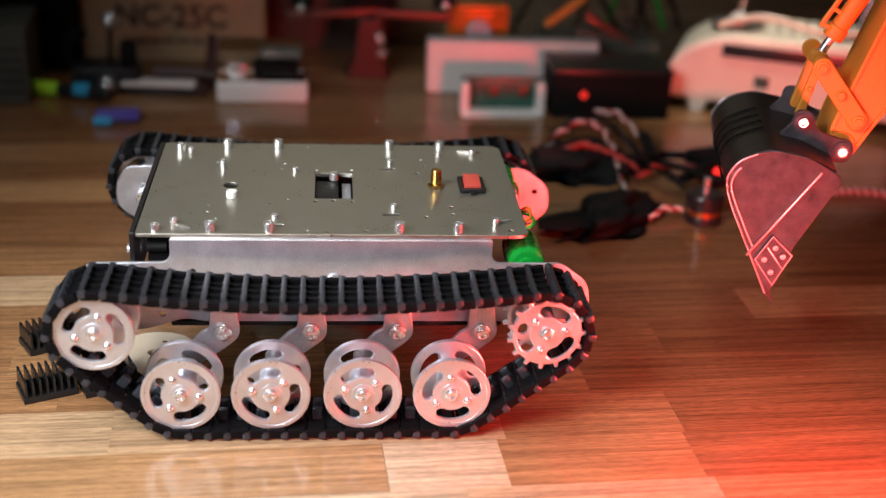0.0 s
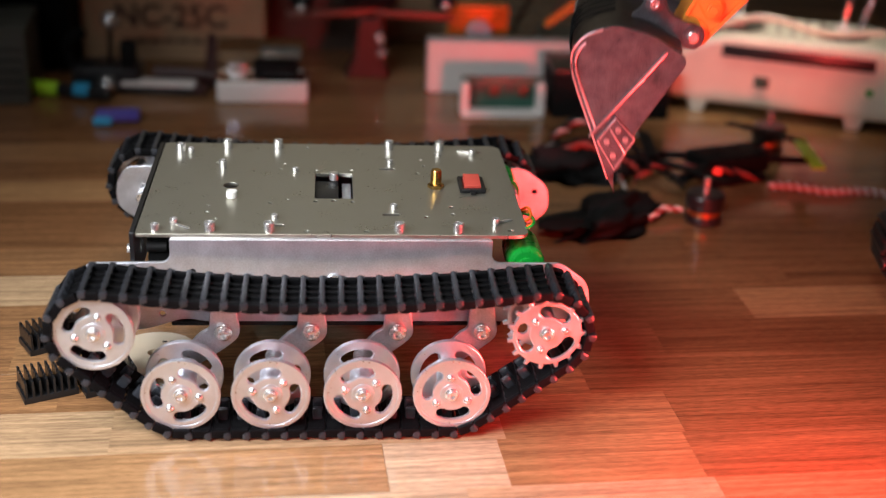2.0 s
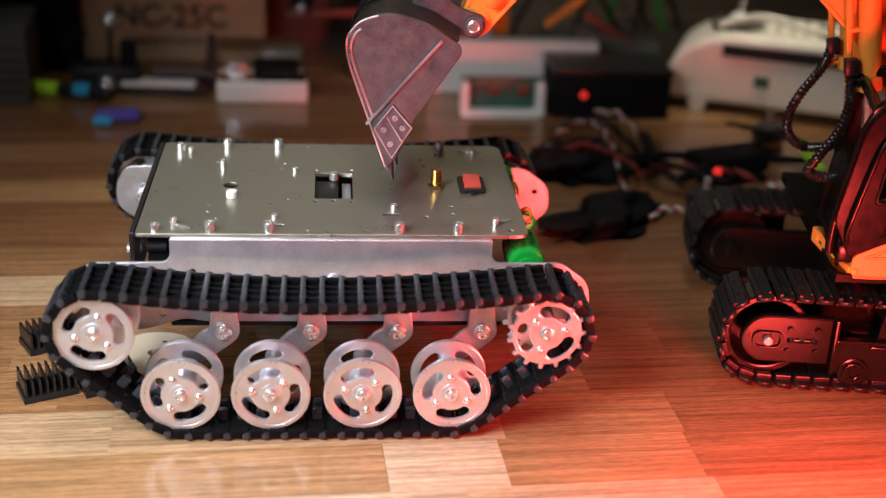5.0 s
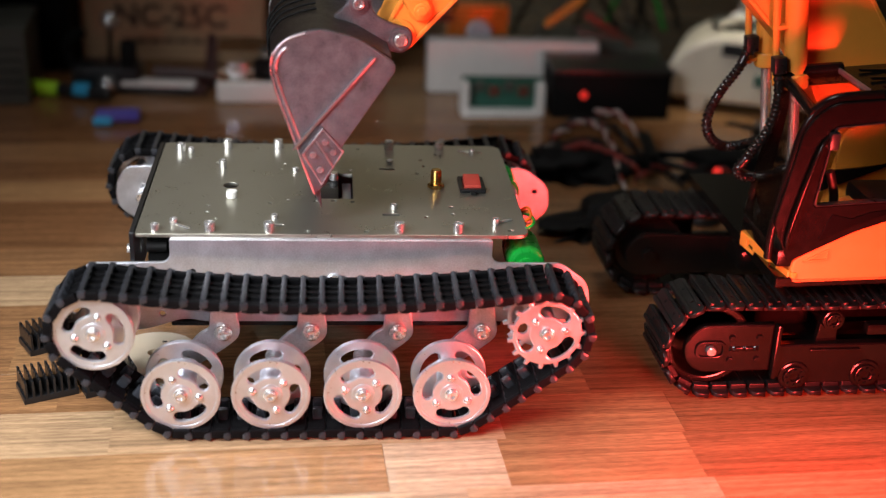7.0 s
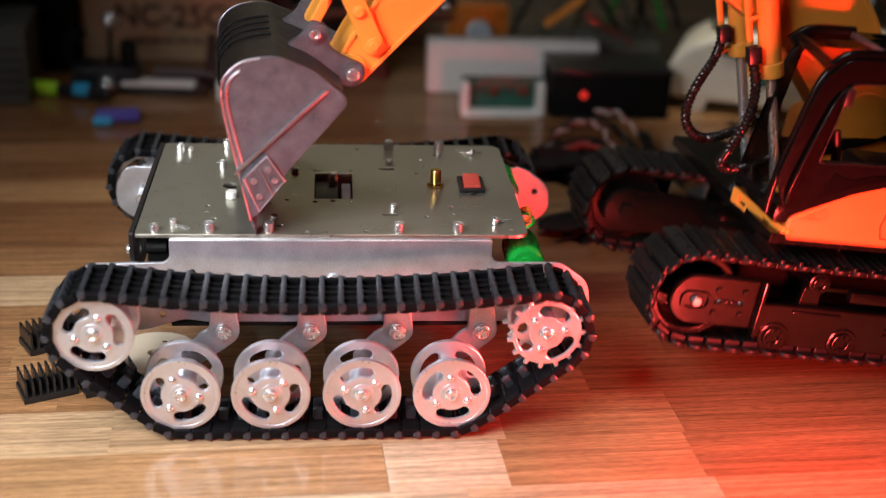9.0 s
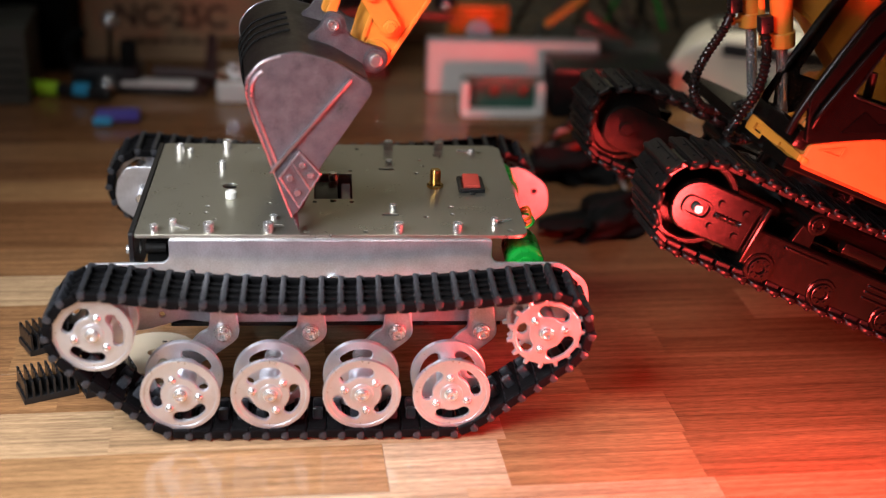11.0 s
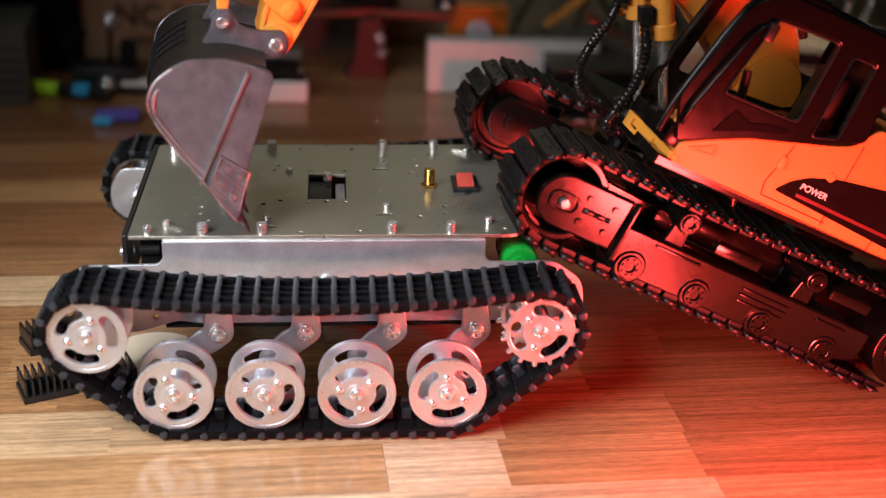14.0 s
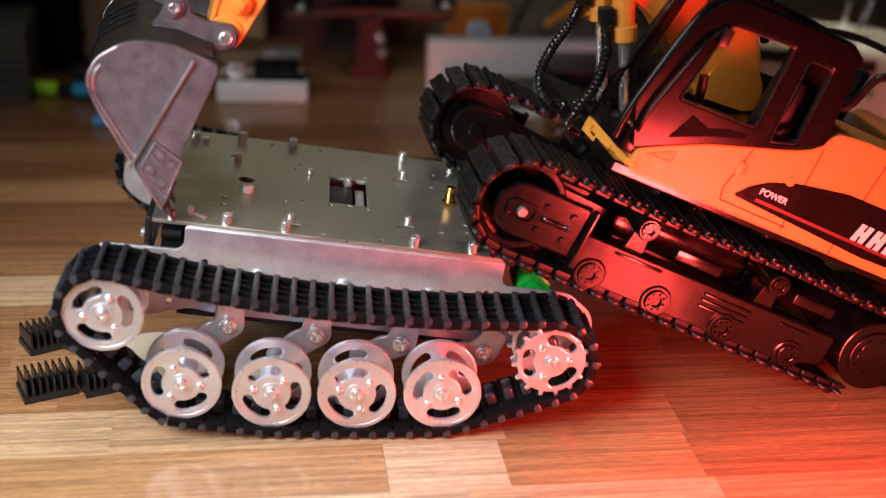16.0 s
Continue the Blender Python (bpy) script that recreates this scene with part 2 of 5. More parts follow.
def rounded(pts, r, n=5):
    """An outline with its corners rounded; r is one radius or one for each corner."""
    out, k = [], len(pts)
    for i in range(k):
        rad = r[i] if isinstance(r, (list, tuple)) else r
        p, a, b = Vector(pts[i]), Vector(pts[i - 1]), Vector(pts[(i + 1) % k])
        if rad <= 0:
            out.append(tuple(p))
            continue
        u, v = a - p, b - p
        d = min(rad, u.length * 0.48, v.length * 0.48)
        s, e = p + u.normalized() * d, p + v.normalized() * d
        for j in range(n + 1):
            f = j / n
            out.append(tuple((1 - f) ** 2 * s + 2 * f * (1 - f) * p + f * f * e))
    return out


def kidney(r1, r2, a0, a1, n=7):
    """A curved slot between two radii."""
    mid, w = (r1 + r2) / 2, (r2 - r1) / 2
    out = [(r2 * math.cos(radians(a)), r2 * math.sin(radians(a))) for a in np.linspace(a0, a1, n)]
    c = (mid * math.cos(radians(a1)), mid * math.sin(radians(a1)))
    out += [(c[0] + w * math.cos(radians(a)), c[1] + w * math.sin(radians(a))) for a in np.linspace(a1 + 30, a1 + 150, 4)]
    out += [(r1 * math.cos(radians(a)), r1 * math.sin(radians(a))) for a in np.linspace(a1, a0, n)]
    c = (mid * math.cos(radians(a0)), mid * math.sin(radians(a0)))
    out += [(c[0] + w * math.cos(radians(a)), c[1] + w * math.sin(radians(a))) for a in np.linspace(a0 + 210, a0 + 330, 4)]
    return out


def tube(bm, pts, r, seg=8, ribs=0.0, step=None):
    """A round tube along a smooth line through points; ribs: how far its rings stand out."""
    pts = [Vector(p) for p in pts]
    line = []
    for i in range(len(pts) - 1):
        p0, p1, p2, p3 = pts[max(i - 1, 0)], pts[i], pts[i + 1], pts[min(i + 2, len(pts) - 1)]
        k = max(4, int((p2 - p1).length / (step or r * 1.2)))
        for j in range(k):
            f = j / k
            line.append(0.5 * ((2 * p1) + (p2 - p0) * f + (2 * p0 - 5 * p1 + 4 * p2 - p3) * f * f + (3 * p1 - p0 - 3 * p2 + p3) * f ** 3))
    line.append(pts[-1])
    rows, up = [], Vector((0.3, 0.2, 1)).normalized()
    for i, p in enumerate(line):
        d = (line[min(i + 1, len(line) - 1)] - line[max(i - 1, 0)]).normalized()
        s = d.cross(up).normalized()
        w = s.cross(d)
        rr = r + (ribs if i % 2 else 0)
        rows.append([bm.verts.new(p + rr * (math.cos(a) * s + math.sin(a) * w)) for a in np.linspace(0, 2 * math.pi, seg, endpoint=False)])
    for a, b in zip(rows, rows[1:]):
        for j in range(seg):
            bm.faces.new((a[j], a[(j + 1) % seg], b[(j + 1) % seg], b[j]))
    SOFT.add(id(bm))
    bm.faces.new(rows[0][::-1])
    bm.faces.new(rows[-1])
    return bm


def cap_screw(bm, c, r=0.00275, h=0.003, axis=(0, 0, 1)):
    """A socket-head screw standing on c."""
    ax, c = Vector(axis), Vector(c)
    t = bmesh.new()
    sheet(t, ring(0, 0, r, 18), [ring(0, 0, r * 0.52, 6)], h, r * 0.12, upright=False)
    rod(t, (0, 0, -h / 2), (0, 0, -h * 0.1), r * 0.55, 6)
    return pour(bm, t, Matrix.Translation(c + ax * h / 2) @ ax.to_track_quat("Z", "Y").to_matrix().to_4x4())


def writing(name, text, size, m, mat, parent=None, label=""):
    cu = bpy.data.curves.new("tmp", "FONT")
    cu.offset = size * 0.02
    cu.body, cu.size, cu.extrude, cu.align_x, cu.align_y = text, size, 0.0001, "CENTER", "CENTER"
    ob = bpy.data.objects.new("tmp", cu)
    scene.collection.objects.link(ob)
    me = bpy.data.meshes.new_from_object(ob.evaluated_get(bpy.context.evaluated_depsgraph_get()))
    bpy.data.objects.remove(ob)
    me.transform(m)
    me.materials.clear()
    return hang(name, me, mat, parent, label, 0)

# ---------------------------------------------------------------- the room and the table
def slab(name, c, s, mat, label, m=None):
    bm = box(bmesh.new(), c, s)
    ob = part(name, bm, mat)
    return tagged(ob, label, name.split("_")[0], kind="structure")


slab("floor", (0.1, 0.3, -0.765), (4.4, 4.4, 0.05), FLOOR, "dark floor of a dim workroom")
slab("ceiling", (0.1, 0.3, 1.87), (4.4, 4.4, 0.05), WALL, "dark ceiling of a dim workroom")
# The north wall stays out of view; its pale colour serves as a reflector.
slab("wall_north", (0.1, 2.475, 0.55), (4.4, 0.05, 2.58), BEIGE, "unseen beige wall added as a reflector for the top plate")
slab("wall_south", (0.1, -1.875, 0.55), (4.4, 0.05, 2.58), WALL, "dark painted wall")
slab("wall_east", (2.275, 0.3, 0.55), (0.05, 4.3, 2.58), WALL, "dark painted wall")
slab("wall_west", (-2.075, 0.3, 0.55), (0.05, 4.3, 2.58), WALL, "dark painted wall")

# The table: a core on four legs, and on it the glued wooden staves in rows that run a little askew to the robot.
SKEW = 3.3
TABLE = pose(0, 0, 0, 0, 0, SKEW)
table = thing("table", "wooden table with a glossy top of glued light and dark staves", "table", at=TABLE)
part("core", box(bmesh.new(), (0.05, 0.25, -0.018), (1.9, 1.22, 0.020), 0.002), PALEWOOD, table)
for sx in (-0.84, 0.94):
    for sy in (-0.30, 0.80):
        part("leg", box(bmesh.new(), (sx, sy, -0.384), (0.06, 0.06, 0.712), 0.004), PALEWOOD, table)


def staves():
    pitch, rnd = 0.0412, random.Random(11)
    y, i = -0.3655, 0
    cuts = {4: (-0.12, 0.161), 5: (0.003, 0.061, 0.29), 6: (-0.13, 0.16, 0.31), 8: (-0.19, -0.02, 0.175, 0.36)}
    # Stave tones by row, with the light's fall-off darkened into the right side.
    left = {3: 0.62, 4: 0.84, 5: 0.66, 6: 0.60, 7: 0.42, 8: 0.34, 9: 0.26, 10: 0.78, 11: 0.25, 12: 0.40, 13: 0.25}
    right = {3: 0.45, 4: 0.42, 5: 0.50, 6: 0.38, 7: 0.26, 8: 0.05, 9: 0.30, 10: 0.05, 11: 0.12, 12: 0.05}
    shapes = {}
    while y < 0.86:
        x, edges = -0.9 + rnd.uniform(0, 0.1), []
        while x < 1.0:
            edges.append(x)
            x += rnd.choice((0.16, 0.20, 0.24, 0.28))
        edges = [e for e in edges if all(abs(e - c) > 0.09 for c in cuts.get(i, ()))] + list(cuts.get(i, ()))
        edges.sort()
        edges = [-0.9] + [e for e in edges if -0.85 < e < 0.95] + [1.0]
        for a, b in zip(edges, edges[1:]):
            w = round(b - a, 3)
            if w not in shapes:
                me = bpy.data.meshes.new("stave")
                bm = bmesh.new()
                box(bm, (0, 0, -0.004), (w - 0.00002, pitch - 0.00002, 0.008))
                top = [e for e in bm.edges if all(v.co.z > -0.001 for v in e.verts)]
                bmesh.ops.bevel(bm, geom=top, offset=0.00004, segments=1, affect="EDGES")
                bm.to_mesh(me)
                bm.free()
                me.materials.append(WOOD)
                shapes[w] = me
            ob = new("stave", shapes[w])
            ob.parent = table
            ob.location = ((a + b) / 2, y + pitch / 2, 0)
            table_tone = (left if (a + b) / 2 < 0.10 else right).get(i, rnd.uniform(0.05, 0.5)) + rnd.uniform(-0.16, 0.16)
            if i == 5 and w < 0.07:
                table_tone = 0.92
            table_tone = min(0.98, max(0.02, table_tone))
            ob.color = (table_tone, table_tone, table_tone, 1)
        y, i = y + pitch, i + 1

# ---------------------------------------------------------------- the tracked robot
R_WHEEL = 0.0193
IDLER, SPROCKET = (-0.1280, 0.0589), (0.0894, 0.0587)
WHEELS = ((-0.0885, 0.0253), (-0.0450, 0.0253), (0.0, 0.0253), (0.0440, 0.0253))
PIVOTS = ((-0.0700, 0.0420), (-0.0257, 0.0420), (0.0183, 0.0420), (0.0617, 0.0420))
H = 0.0915
robot = thing("tracked_robot", "bare aluminium tracked robot chassis with black plastic tracks on the table", "robot")


def wheel_disc(bm, y, side, toothed=False, turn=0.0):
    if toothed:
        outer = []
        for i in range(15):
            a = 360 / 15 * i
            outer += [(r * math.cos(radians(a + d)), r * math.sin(radians(a + d))) for r, d in ((0.0172, -8), (0.0172, -4.5), (0.0197, -2.6), (0.0197, 2.6), (0.0172, 4.5), (0.0172, 8))]
        holes = [kidney(0.0088, 0.0148, a + turn + 4, a + turn + 54) for a in (0, 120, 240)]
    else:
        outer = ring(0, 0, R_WHEEL, 48)
        holes = [kidney(0.0096, 0.0147, a + turn, a + turn + 58) for a in (0, 120, 240)]
    sheet(bm, outer, holes, 0.0022, 0.0006, (0, y, 0))


def make_wheel(name, side, toothed=False, turn=0.0):
    """A double-disc wheel about its axle; side -1 has its face towards -y."""
    w = new(name)
    w.empty_display_size = 0.01
    f = side * 0.0095
    for k, y in enumerate((f, -f)):
        bm = bmesh.new()
        wheel_disc(bm, y, side, toothed, turn)
        if not toothed:
            # turned rim and a shallow boss on the outer face
            face = 1 if y > 0 else -1
            sheet(bm, ring(0, 0, R_WHEEL, 48), [ring(0, 0, R_WHEEL - 0.0020, 48)], 0.0008, 0.0003, (0, y + face * 0.0012, 0))
            sheet(bm, ring(0, 0, 0.0056, 30), [ring(0, 0, 0.0034, 24)], 0.0008, 0.0003, (0, y + face * 0.0012, 0))
        part("disc", bm, WHEEL, w)
    part("hub", rod(bmesh.new(), (0, -f * 0.9, 0), (0, f * 0.9, 0), 0.0062, 24), ALU, w)
    bm = bmesh.new()
    rod(bm, (0, f, 0), (0, f + side * 0.0022, 0), 0.0036, 20, bevel=0.0006)
    part("centre_bolt", cap_screw(bm, (0, f + side * 0.0020, 0), 0.0026, 0.0022, (0, side, 0)), STEEL, w)
    for a in (60, 180, 300):
        x, z = 0.0090 * math.cos(radians(a + turn + 29)), 0.0090 * math.sin(radians(a + turn + 29))
        part("bolt", ball(bmesh.new(), (x, f + side * 0.0012, z), 0.0021, (1, 0.9, 1)), STEEL, w)
    return w


def link_mesh():
    """One link of the robot's track: along x, outwards z."""
    bm = bmesh.new()
    w = 0.034
    box(bm, (0, 0, 0.0004), (0.0084, w - 0.004, 0.0014), 0.0004)
    for y in (-0.0096, -0.0034, 0.0034, 0.0096):
        box(bm, (0.0012, y, 0.0010), (0.0070, 0.0022, 0.0022), 0.0006)
    for y in (-0.0152, 0.0152):
        box(bm, (0.0004, y, 0.0018), (0.0088, 0.0030, 0.0046), 0.0008)
    # second material: the web, darkened for the shade between the tread bars
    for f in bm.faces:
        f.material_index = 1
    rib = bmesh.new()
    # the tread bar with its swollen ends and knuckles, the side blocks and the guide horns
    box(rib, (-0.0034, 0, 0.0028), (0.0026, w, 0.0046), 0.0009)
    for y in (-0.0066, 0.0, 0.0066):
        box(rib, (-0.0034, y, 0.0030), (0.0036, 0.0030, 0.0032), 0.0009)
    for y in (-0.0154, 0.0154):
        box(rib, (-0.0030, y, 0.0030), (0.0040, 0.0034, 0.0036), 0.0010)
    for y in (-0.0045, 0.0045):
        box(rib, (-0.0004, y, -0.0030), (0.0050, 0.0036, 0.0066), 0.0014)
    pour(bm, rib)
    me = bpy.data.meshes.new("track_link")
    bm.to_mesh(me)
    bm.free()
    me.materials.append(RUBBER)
    me.materials.append(GROOVE_SHADE)
    return me


def bracket(side):
    """One side sheet of the chassis with its cut-outs."""
    y = side * 0.0690
    out = [(-0.1440, 0.0640), (-0.1370, 0.0762), (-0.0985, 0.0770), (-0.0960, 0.0800), (-0.0960, 0.0893),
           (0.0660, 0.0893), (0.0660, 0.0800), (0.0685, 0.0770), (0.1020, 0.0770), (0.1170, 0.0660), (0.1190, 0.0500), (0.1080, 0.0405),
           (0.0800, 0.0430), (0.0720, 0.0436), (-0.0790, 0.0436), (-0.0900, 0.0455), (-0.1120, 0.0385), (-0.1290, 0.0405), (-0.1430, 0.0500)]
    holes = [ring(-0.0850, 0.0715, 0.0017, 12), ring(0.0590, 0.0715, 0.0017, 12), ring(-0.1010, 0.0480, 0.0016, 12), ring(0.1090, 0.0620, 0.0016, 12), ring(-0.1270, 0.0640, 0.0016, 12)]
    bm = sheet(bmesh.new(), rounded(out, [0.006, 0.004, 0.002, 0.003, 0.001, 0.001, 0.003, 0.002, 0.004, 0.006, 0.006, 0.004, 0.004, 0.002, 0.003, 0.004, 0.006, 0.006, 0.006]), holes, 0.0020, 0.0004, (0, y, 0))
    part("side_bracket", bm, ALU, robot, "bent aluminium side sheet with round holes")
    bm = box(bmesh.new(), (-0.0150, side * 0.0655, 0.0888), (0.1610, 0.0085, 0.0014), 0.0005)
    part("flange", bm, ALU, robot)
    for x in (-0.0574, -0.0139, 0.0306):
        bm = bmesh.new()
        rod(bm, (x, y, 0.0662), (x, y + side * 0.0030, 0.0662), 0.0048, 20, bevel=0.0008)
        bm2 = tube(bmesh.new(), [(x + 0.003, y + side * 0.0030, 0.0660), (x + 0.010, y + side * 0.0030, 0.0635), (x + 0.018, y + side * 0.0030, 0.0606)], 0.0017, 8, 0.0007, 0.0009)
        part("shock_spring", bm2, STEEL, robot)
        part("shock_bolt", cap_screw(bm, (x, y + side * 0.0030, 0.0662), 0.0027, 0.0026, (0, side, 0)), STEEL, robot)


def chassis():
    holes = [rounded([(-0.0245, -0.0190), (-0.0040, -0.0190), (-0.0040, 0.0185), (-0.0245, 0.0185)], 0.0008, 2), ring(-0.0700, -0.0006, 0.0042, 20)]
    for x, y, r in ((-0.024, 0.0235, 0.0012), (-0.0045, 0.0235, 0.0012), (-0.024, -0.0235, 0.0012), (-0.0045, -0.0235, 0.0012), (-0.0142, -0.0225, 0.0016),
                    (-0.058, 0.060, 0.0011), (0.0, 0.0600, 0.0012), (-0.030, 0.0600, 0.0012), (-0.0800, -0.0300, 0.0012), (-0.0800, -0.0390, 0.0012), (-0.0800, 0.0340, 0.0011),
                    (-0.0480, -0.0260, 0.0012), (-0.0390, -0.0210, 0.0011), (0.0330, 0.0200, 0.0014), (0.0360, 0.0420, 0.0013), (0.0370, 0.0320, 0.0011),
                    (0.0340, -0.0440, 0.0014), (0.0480, -0.0300, 0.0014), (0.0480, -0.0400, 0.0011), (-0.0280, -0.0640, 0.0015), (0.0020, -0.0635, 0.0015), (-0.0750, -0.0480, 0.0011),
                    (0.0760, -0.0615, 0.0015), (0.0720, 0.0560, 0.0014), (-0.0420, 0.0330, 0.0010), (-0.0440, 0.0250, 0.0010)):
        holes.append(ring(x, y, r, 12))
    for x, y in ((0.0160, 0.0265), (0.0155, -0.0410), (-0.0440, -0.0560)):
        holes.append(rounded([(x - 0.0045, y - 0.0014), (x + 0.0045, y - 0.0014), (x + 0.0045, y + 0.0014), (x - 0.0045, y + 0.0014)], 0.0013, 3))
    outer = rounded([(-0.1130, -0.0680), (0.0850, -0.0680), (0.0850, 0.0680), (-0.1130, 0.0680)], [0.002, 0.008, 0.008, 0.003])
    part("top_plate", sheet(bmesh.new(), outer, holes, 0.0020, 0.0003, (0, 0, H - 0.0010), upright=False), PLATE, robot, "flat grey anodised top plate with screw holes")
    for side in (-1, 1):
        bracket(side)
    # Bare aluminium like the sides, coloured black for the shade underneath.
    part("bottom_sheet", box(bmesh.new(), (-0.012, 0, 0.0408), (0.170, 0.134, 0.0020), 0.0005), BLACK, robot)
    bm = sheet(bmesh.new(), rounded([(-0.0680, 0.0620), (0.0680, 0.0620), (0.0680, 0.0922), (-0.0680, 0.0922)], 0.002), [ring(0.045, 0.075, 0.004, 14), ring(-0.045, 0.075, 0.004, 14)], 0.0024, 0.0003, (0, 0, 0))
    bm.transform(Matrix.Translation((-0.1146, 0, 0)) @ Matrix.Rotation(radians(90), 4, "Z"))
    part("end_plate", bm, BLACK, robot, "black end plate")
    part("end_bolt", cap_screw(bmesh.new(), (-0.1158, -0.0600, 0.0800), 0.0024, 0.0024, (-1, 0, 0)), STEEL, robot)
    bm = box(bmesh.new(), (-0.1020, -0.0460, 0.0770), (0.0120, 0.0300, 0.0200), 0.001)
    rod(bm, (-0.1080, -0.0620, 0.0820), (-0.0980, -0.0620, 0.0820), 0.0030, 14)
    part("inner_block", bm, MATT, robot)
    part("battery_pack", box(bmesh.new(), (-0.030, 0.010, 0.0520), (0.110, 0.080, 0.0260), 0.003), MATT, robot)
    bm = box(bmesh.new(), (-0.0185, -0.0020, 0.0820), (0.0135, 0.0300, 0.0140), 0.0006)
    part("servo", bm, BLACK, robot, "black servo case under the cut-out")
    part("servo_spline", rod(bmesh.new(), (-0.0142, 0.0150, 0.0890), (-0.0142, 0.0150, 0.0935), 0.0026, 16, bevel=0.0004), STEEL, robot)
    part("servo_bracket", box(bmesh.new(), (-0.0072, 0.0020, 0.0850), (0.0050, 0.0320, 0.0015), 0.0004), ALU, robot)
    near = (-0.1035, -0.0764, -0.0469, 0.0187, 0.0487)
    for i, x in enumerate(near):
        part("cap_screw", cap_screw(bmesh.new(), (x, -0.0640, H), 0.0027 if i else 0.0021, 0.0052 if i else 0.004), STEEL, robot)
    for i, x in enumerate((-0.1024, -0.0760, -0.0466, 0.0185, 0.0483)):
        part("cap_screw", cap_screw(bmesh.new(), (x, 0.0600 if i else 0.0520, H), 0.0027, 0.0052), STEEL, robot)
    for x, y, h in ((-0.0965, 0.0510, 0.003), (-0.0763, 0.0255, 0.005), (-0.0357, 0.0213, 0.0022), (-0.0448, -0.0480, 0.0026), (0.0172, -0.0330, 0.0026), (0.0180, 0.0357, 0.0022), (0.0672, 0.0525, 0.003), (0.0690, -0.0536, 0.0035), (-0.0950, -0.0562, 0.0035)):
        part("small_screw", cap_screw(bmesh.new(), (x, y, H), 0.0020, h), STEEL, robot)
    for x, y, a in ((0.0735, -0.0500, 25), (-0.0905, -0.0590, -38), (0.0640, 0.0560, -20)):
        bm = box(bmesh.new(), (0, 0, 0), (0.0100, 0.0022, 0.0008), 0.0003, Matrix.Translation((x, y, H + 0.0005)) @ Matrix.Rotation(radians(a), 4, "Z"))
        part("washer_tab", bm, STEEL, robot)
    bm = rod(bmesh.new(), (-0.0685, -0.0190, H), (-0.0685, -0.0190, H + 0.0042), 0.0030, 18, bevel=0.0006)
    part("nylon_screw", bm, NYLON, robot, "white nylon slotted screw")
    bm = sheet(bmesh.new(), ring(0, 0, 0.0046, 6), [ring(0, 0, 0.002, 12)], 0.0022, 0.0003, (0.0418, -0.0013, H + 0.0011), upright=False)
    rod(bm, (0.0418, -0.0013, H), (0.0418, -0.0013, H + 0.0105), 0.0027, 20, bevel=0.0003)
    for k in range(7):
        rod(bm, (0.0418, -0.0013, H + 0.0030 + k * 0.0010), (0.0418, -0.0013, H + 0.0035 + k * 0.0010), 0.0031, 20)
    part("antenna_socket", bm, BRASS, robot, "gold-plated threaded antenna socket")
    bm = sheet(bmesh.new(), rounded([(0.0545, -0.0105), (0.0688, -0.0105), (0.0688, 0.0105), (0.0545, 0.0105)], 0.0012, 3), [rounded([(0.0568, -0.0075), (0.0665, -0.0075), (0.0665, 0.0075), (0.0568, 0.0075)], 0.0006, 2)], 0.0022, 0.0005, (0, 0, H + 0.0012), upright=False)
    box(bm, (0.0616, -0.0118, H + 0.0008), (0.003, 0.003, 0.0012), 0.0003)
    sw = part("switch_frame", bm, BLACK, robot)
    bm = box(bmesh.new(), (0.0617, 0.0, H + 0.0020), (0.0090, 0.0140, 0.0052), 0.0006, Matrix.Translation((0.0617, 0, H)) @ Matrix.Rotation(radians(7), 4, "X") @ Matrix.Translation((-0.0617, 0, -H)))
    part("rocker", bm, REDSW, sw, "red rocker of the power switch")
    for side in (-1, 1):
        bm = rod(bmesh.new(), (0.0850, side * 0.0640, 0.0730), (0.0850, side * 0.0360, 0.0730), 0.0098, 36, bevel=0.0022)
        mo = part("motor", bm, GREEN, robot, "shiny green motor can")
        part("gearbox", rod(bmesh.new(), (0.0850, side * 0.0360, 0.0730), (0.0850, side * 0.0200, 0.0730), 0.0082, 24, bevel=0.001), ALU, mo)
        part("motor_cap", rod(bmesh.new(), (0.0850, side * 0.0640, 0.0730), (0.0850, side * 0.0655, 0.0730), 0.0050, 20, bevel=0.0006), GREEN, mo)
    for k, (mat, dy) in enumerate(((WIREORANGE, 0.0), (WIREORANGE, 0.006), (GREEN, -0.005))):
        bm = tube(bmesh.new(), [(0.074, -0.046 + dy, 0.083), (0.081, -0.052 + dy, 0.089), (0.0885, -0.050 + dy, 0.0905 + k * 0.001), (0.0900, -0.030 + dy, 0.089), (0.086, -0.010, 0.080)], 0.0008, 6)
        part("wire", bm, mat, robot)
    for side in (-1, 1):
        y = side * 0.1020
        for c, nm in ((IDLER, "idler_wheel"), (SPROCKET, "drive_sprocket")):
            w = make_wheel(nm, side, nm == "drive_sprocket", 43 if nm == "drive_sprocket" else -15)
            w.parent = robot
            w.location = (c[0], y, c[1])
            part("axle", rod(bmesh.new(), (c[0], side * 0.060, c[1]), (c[0], side * 0.100, c[1]), 0.0030, 16), STEEL, robot)


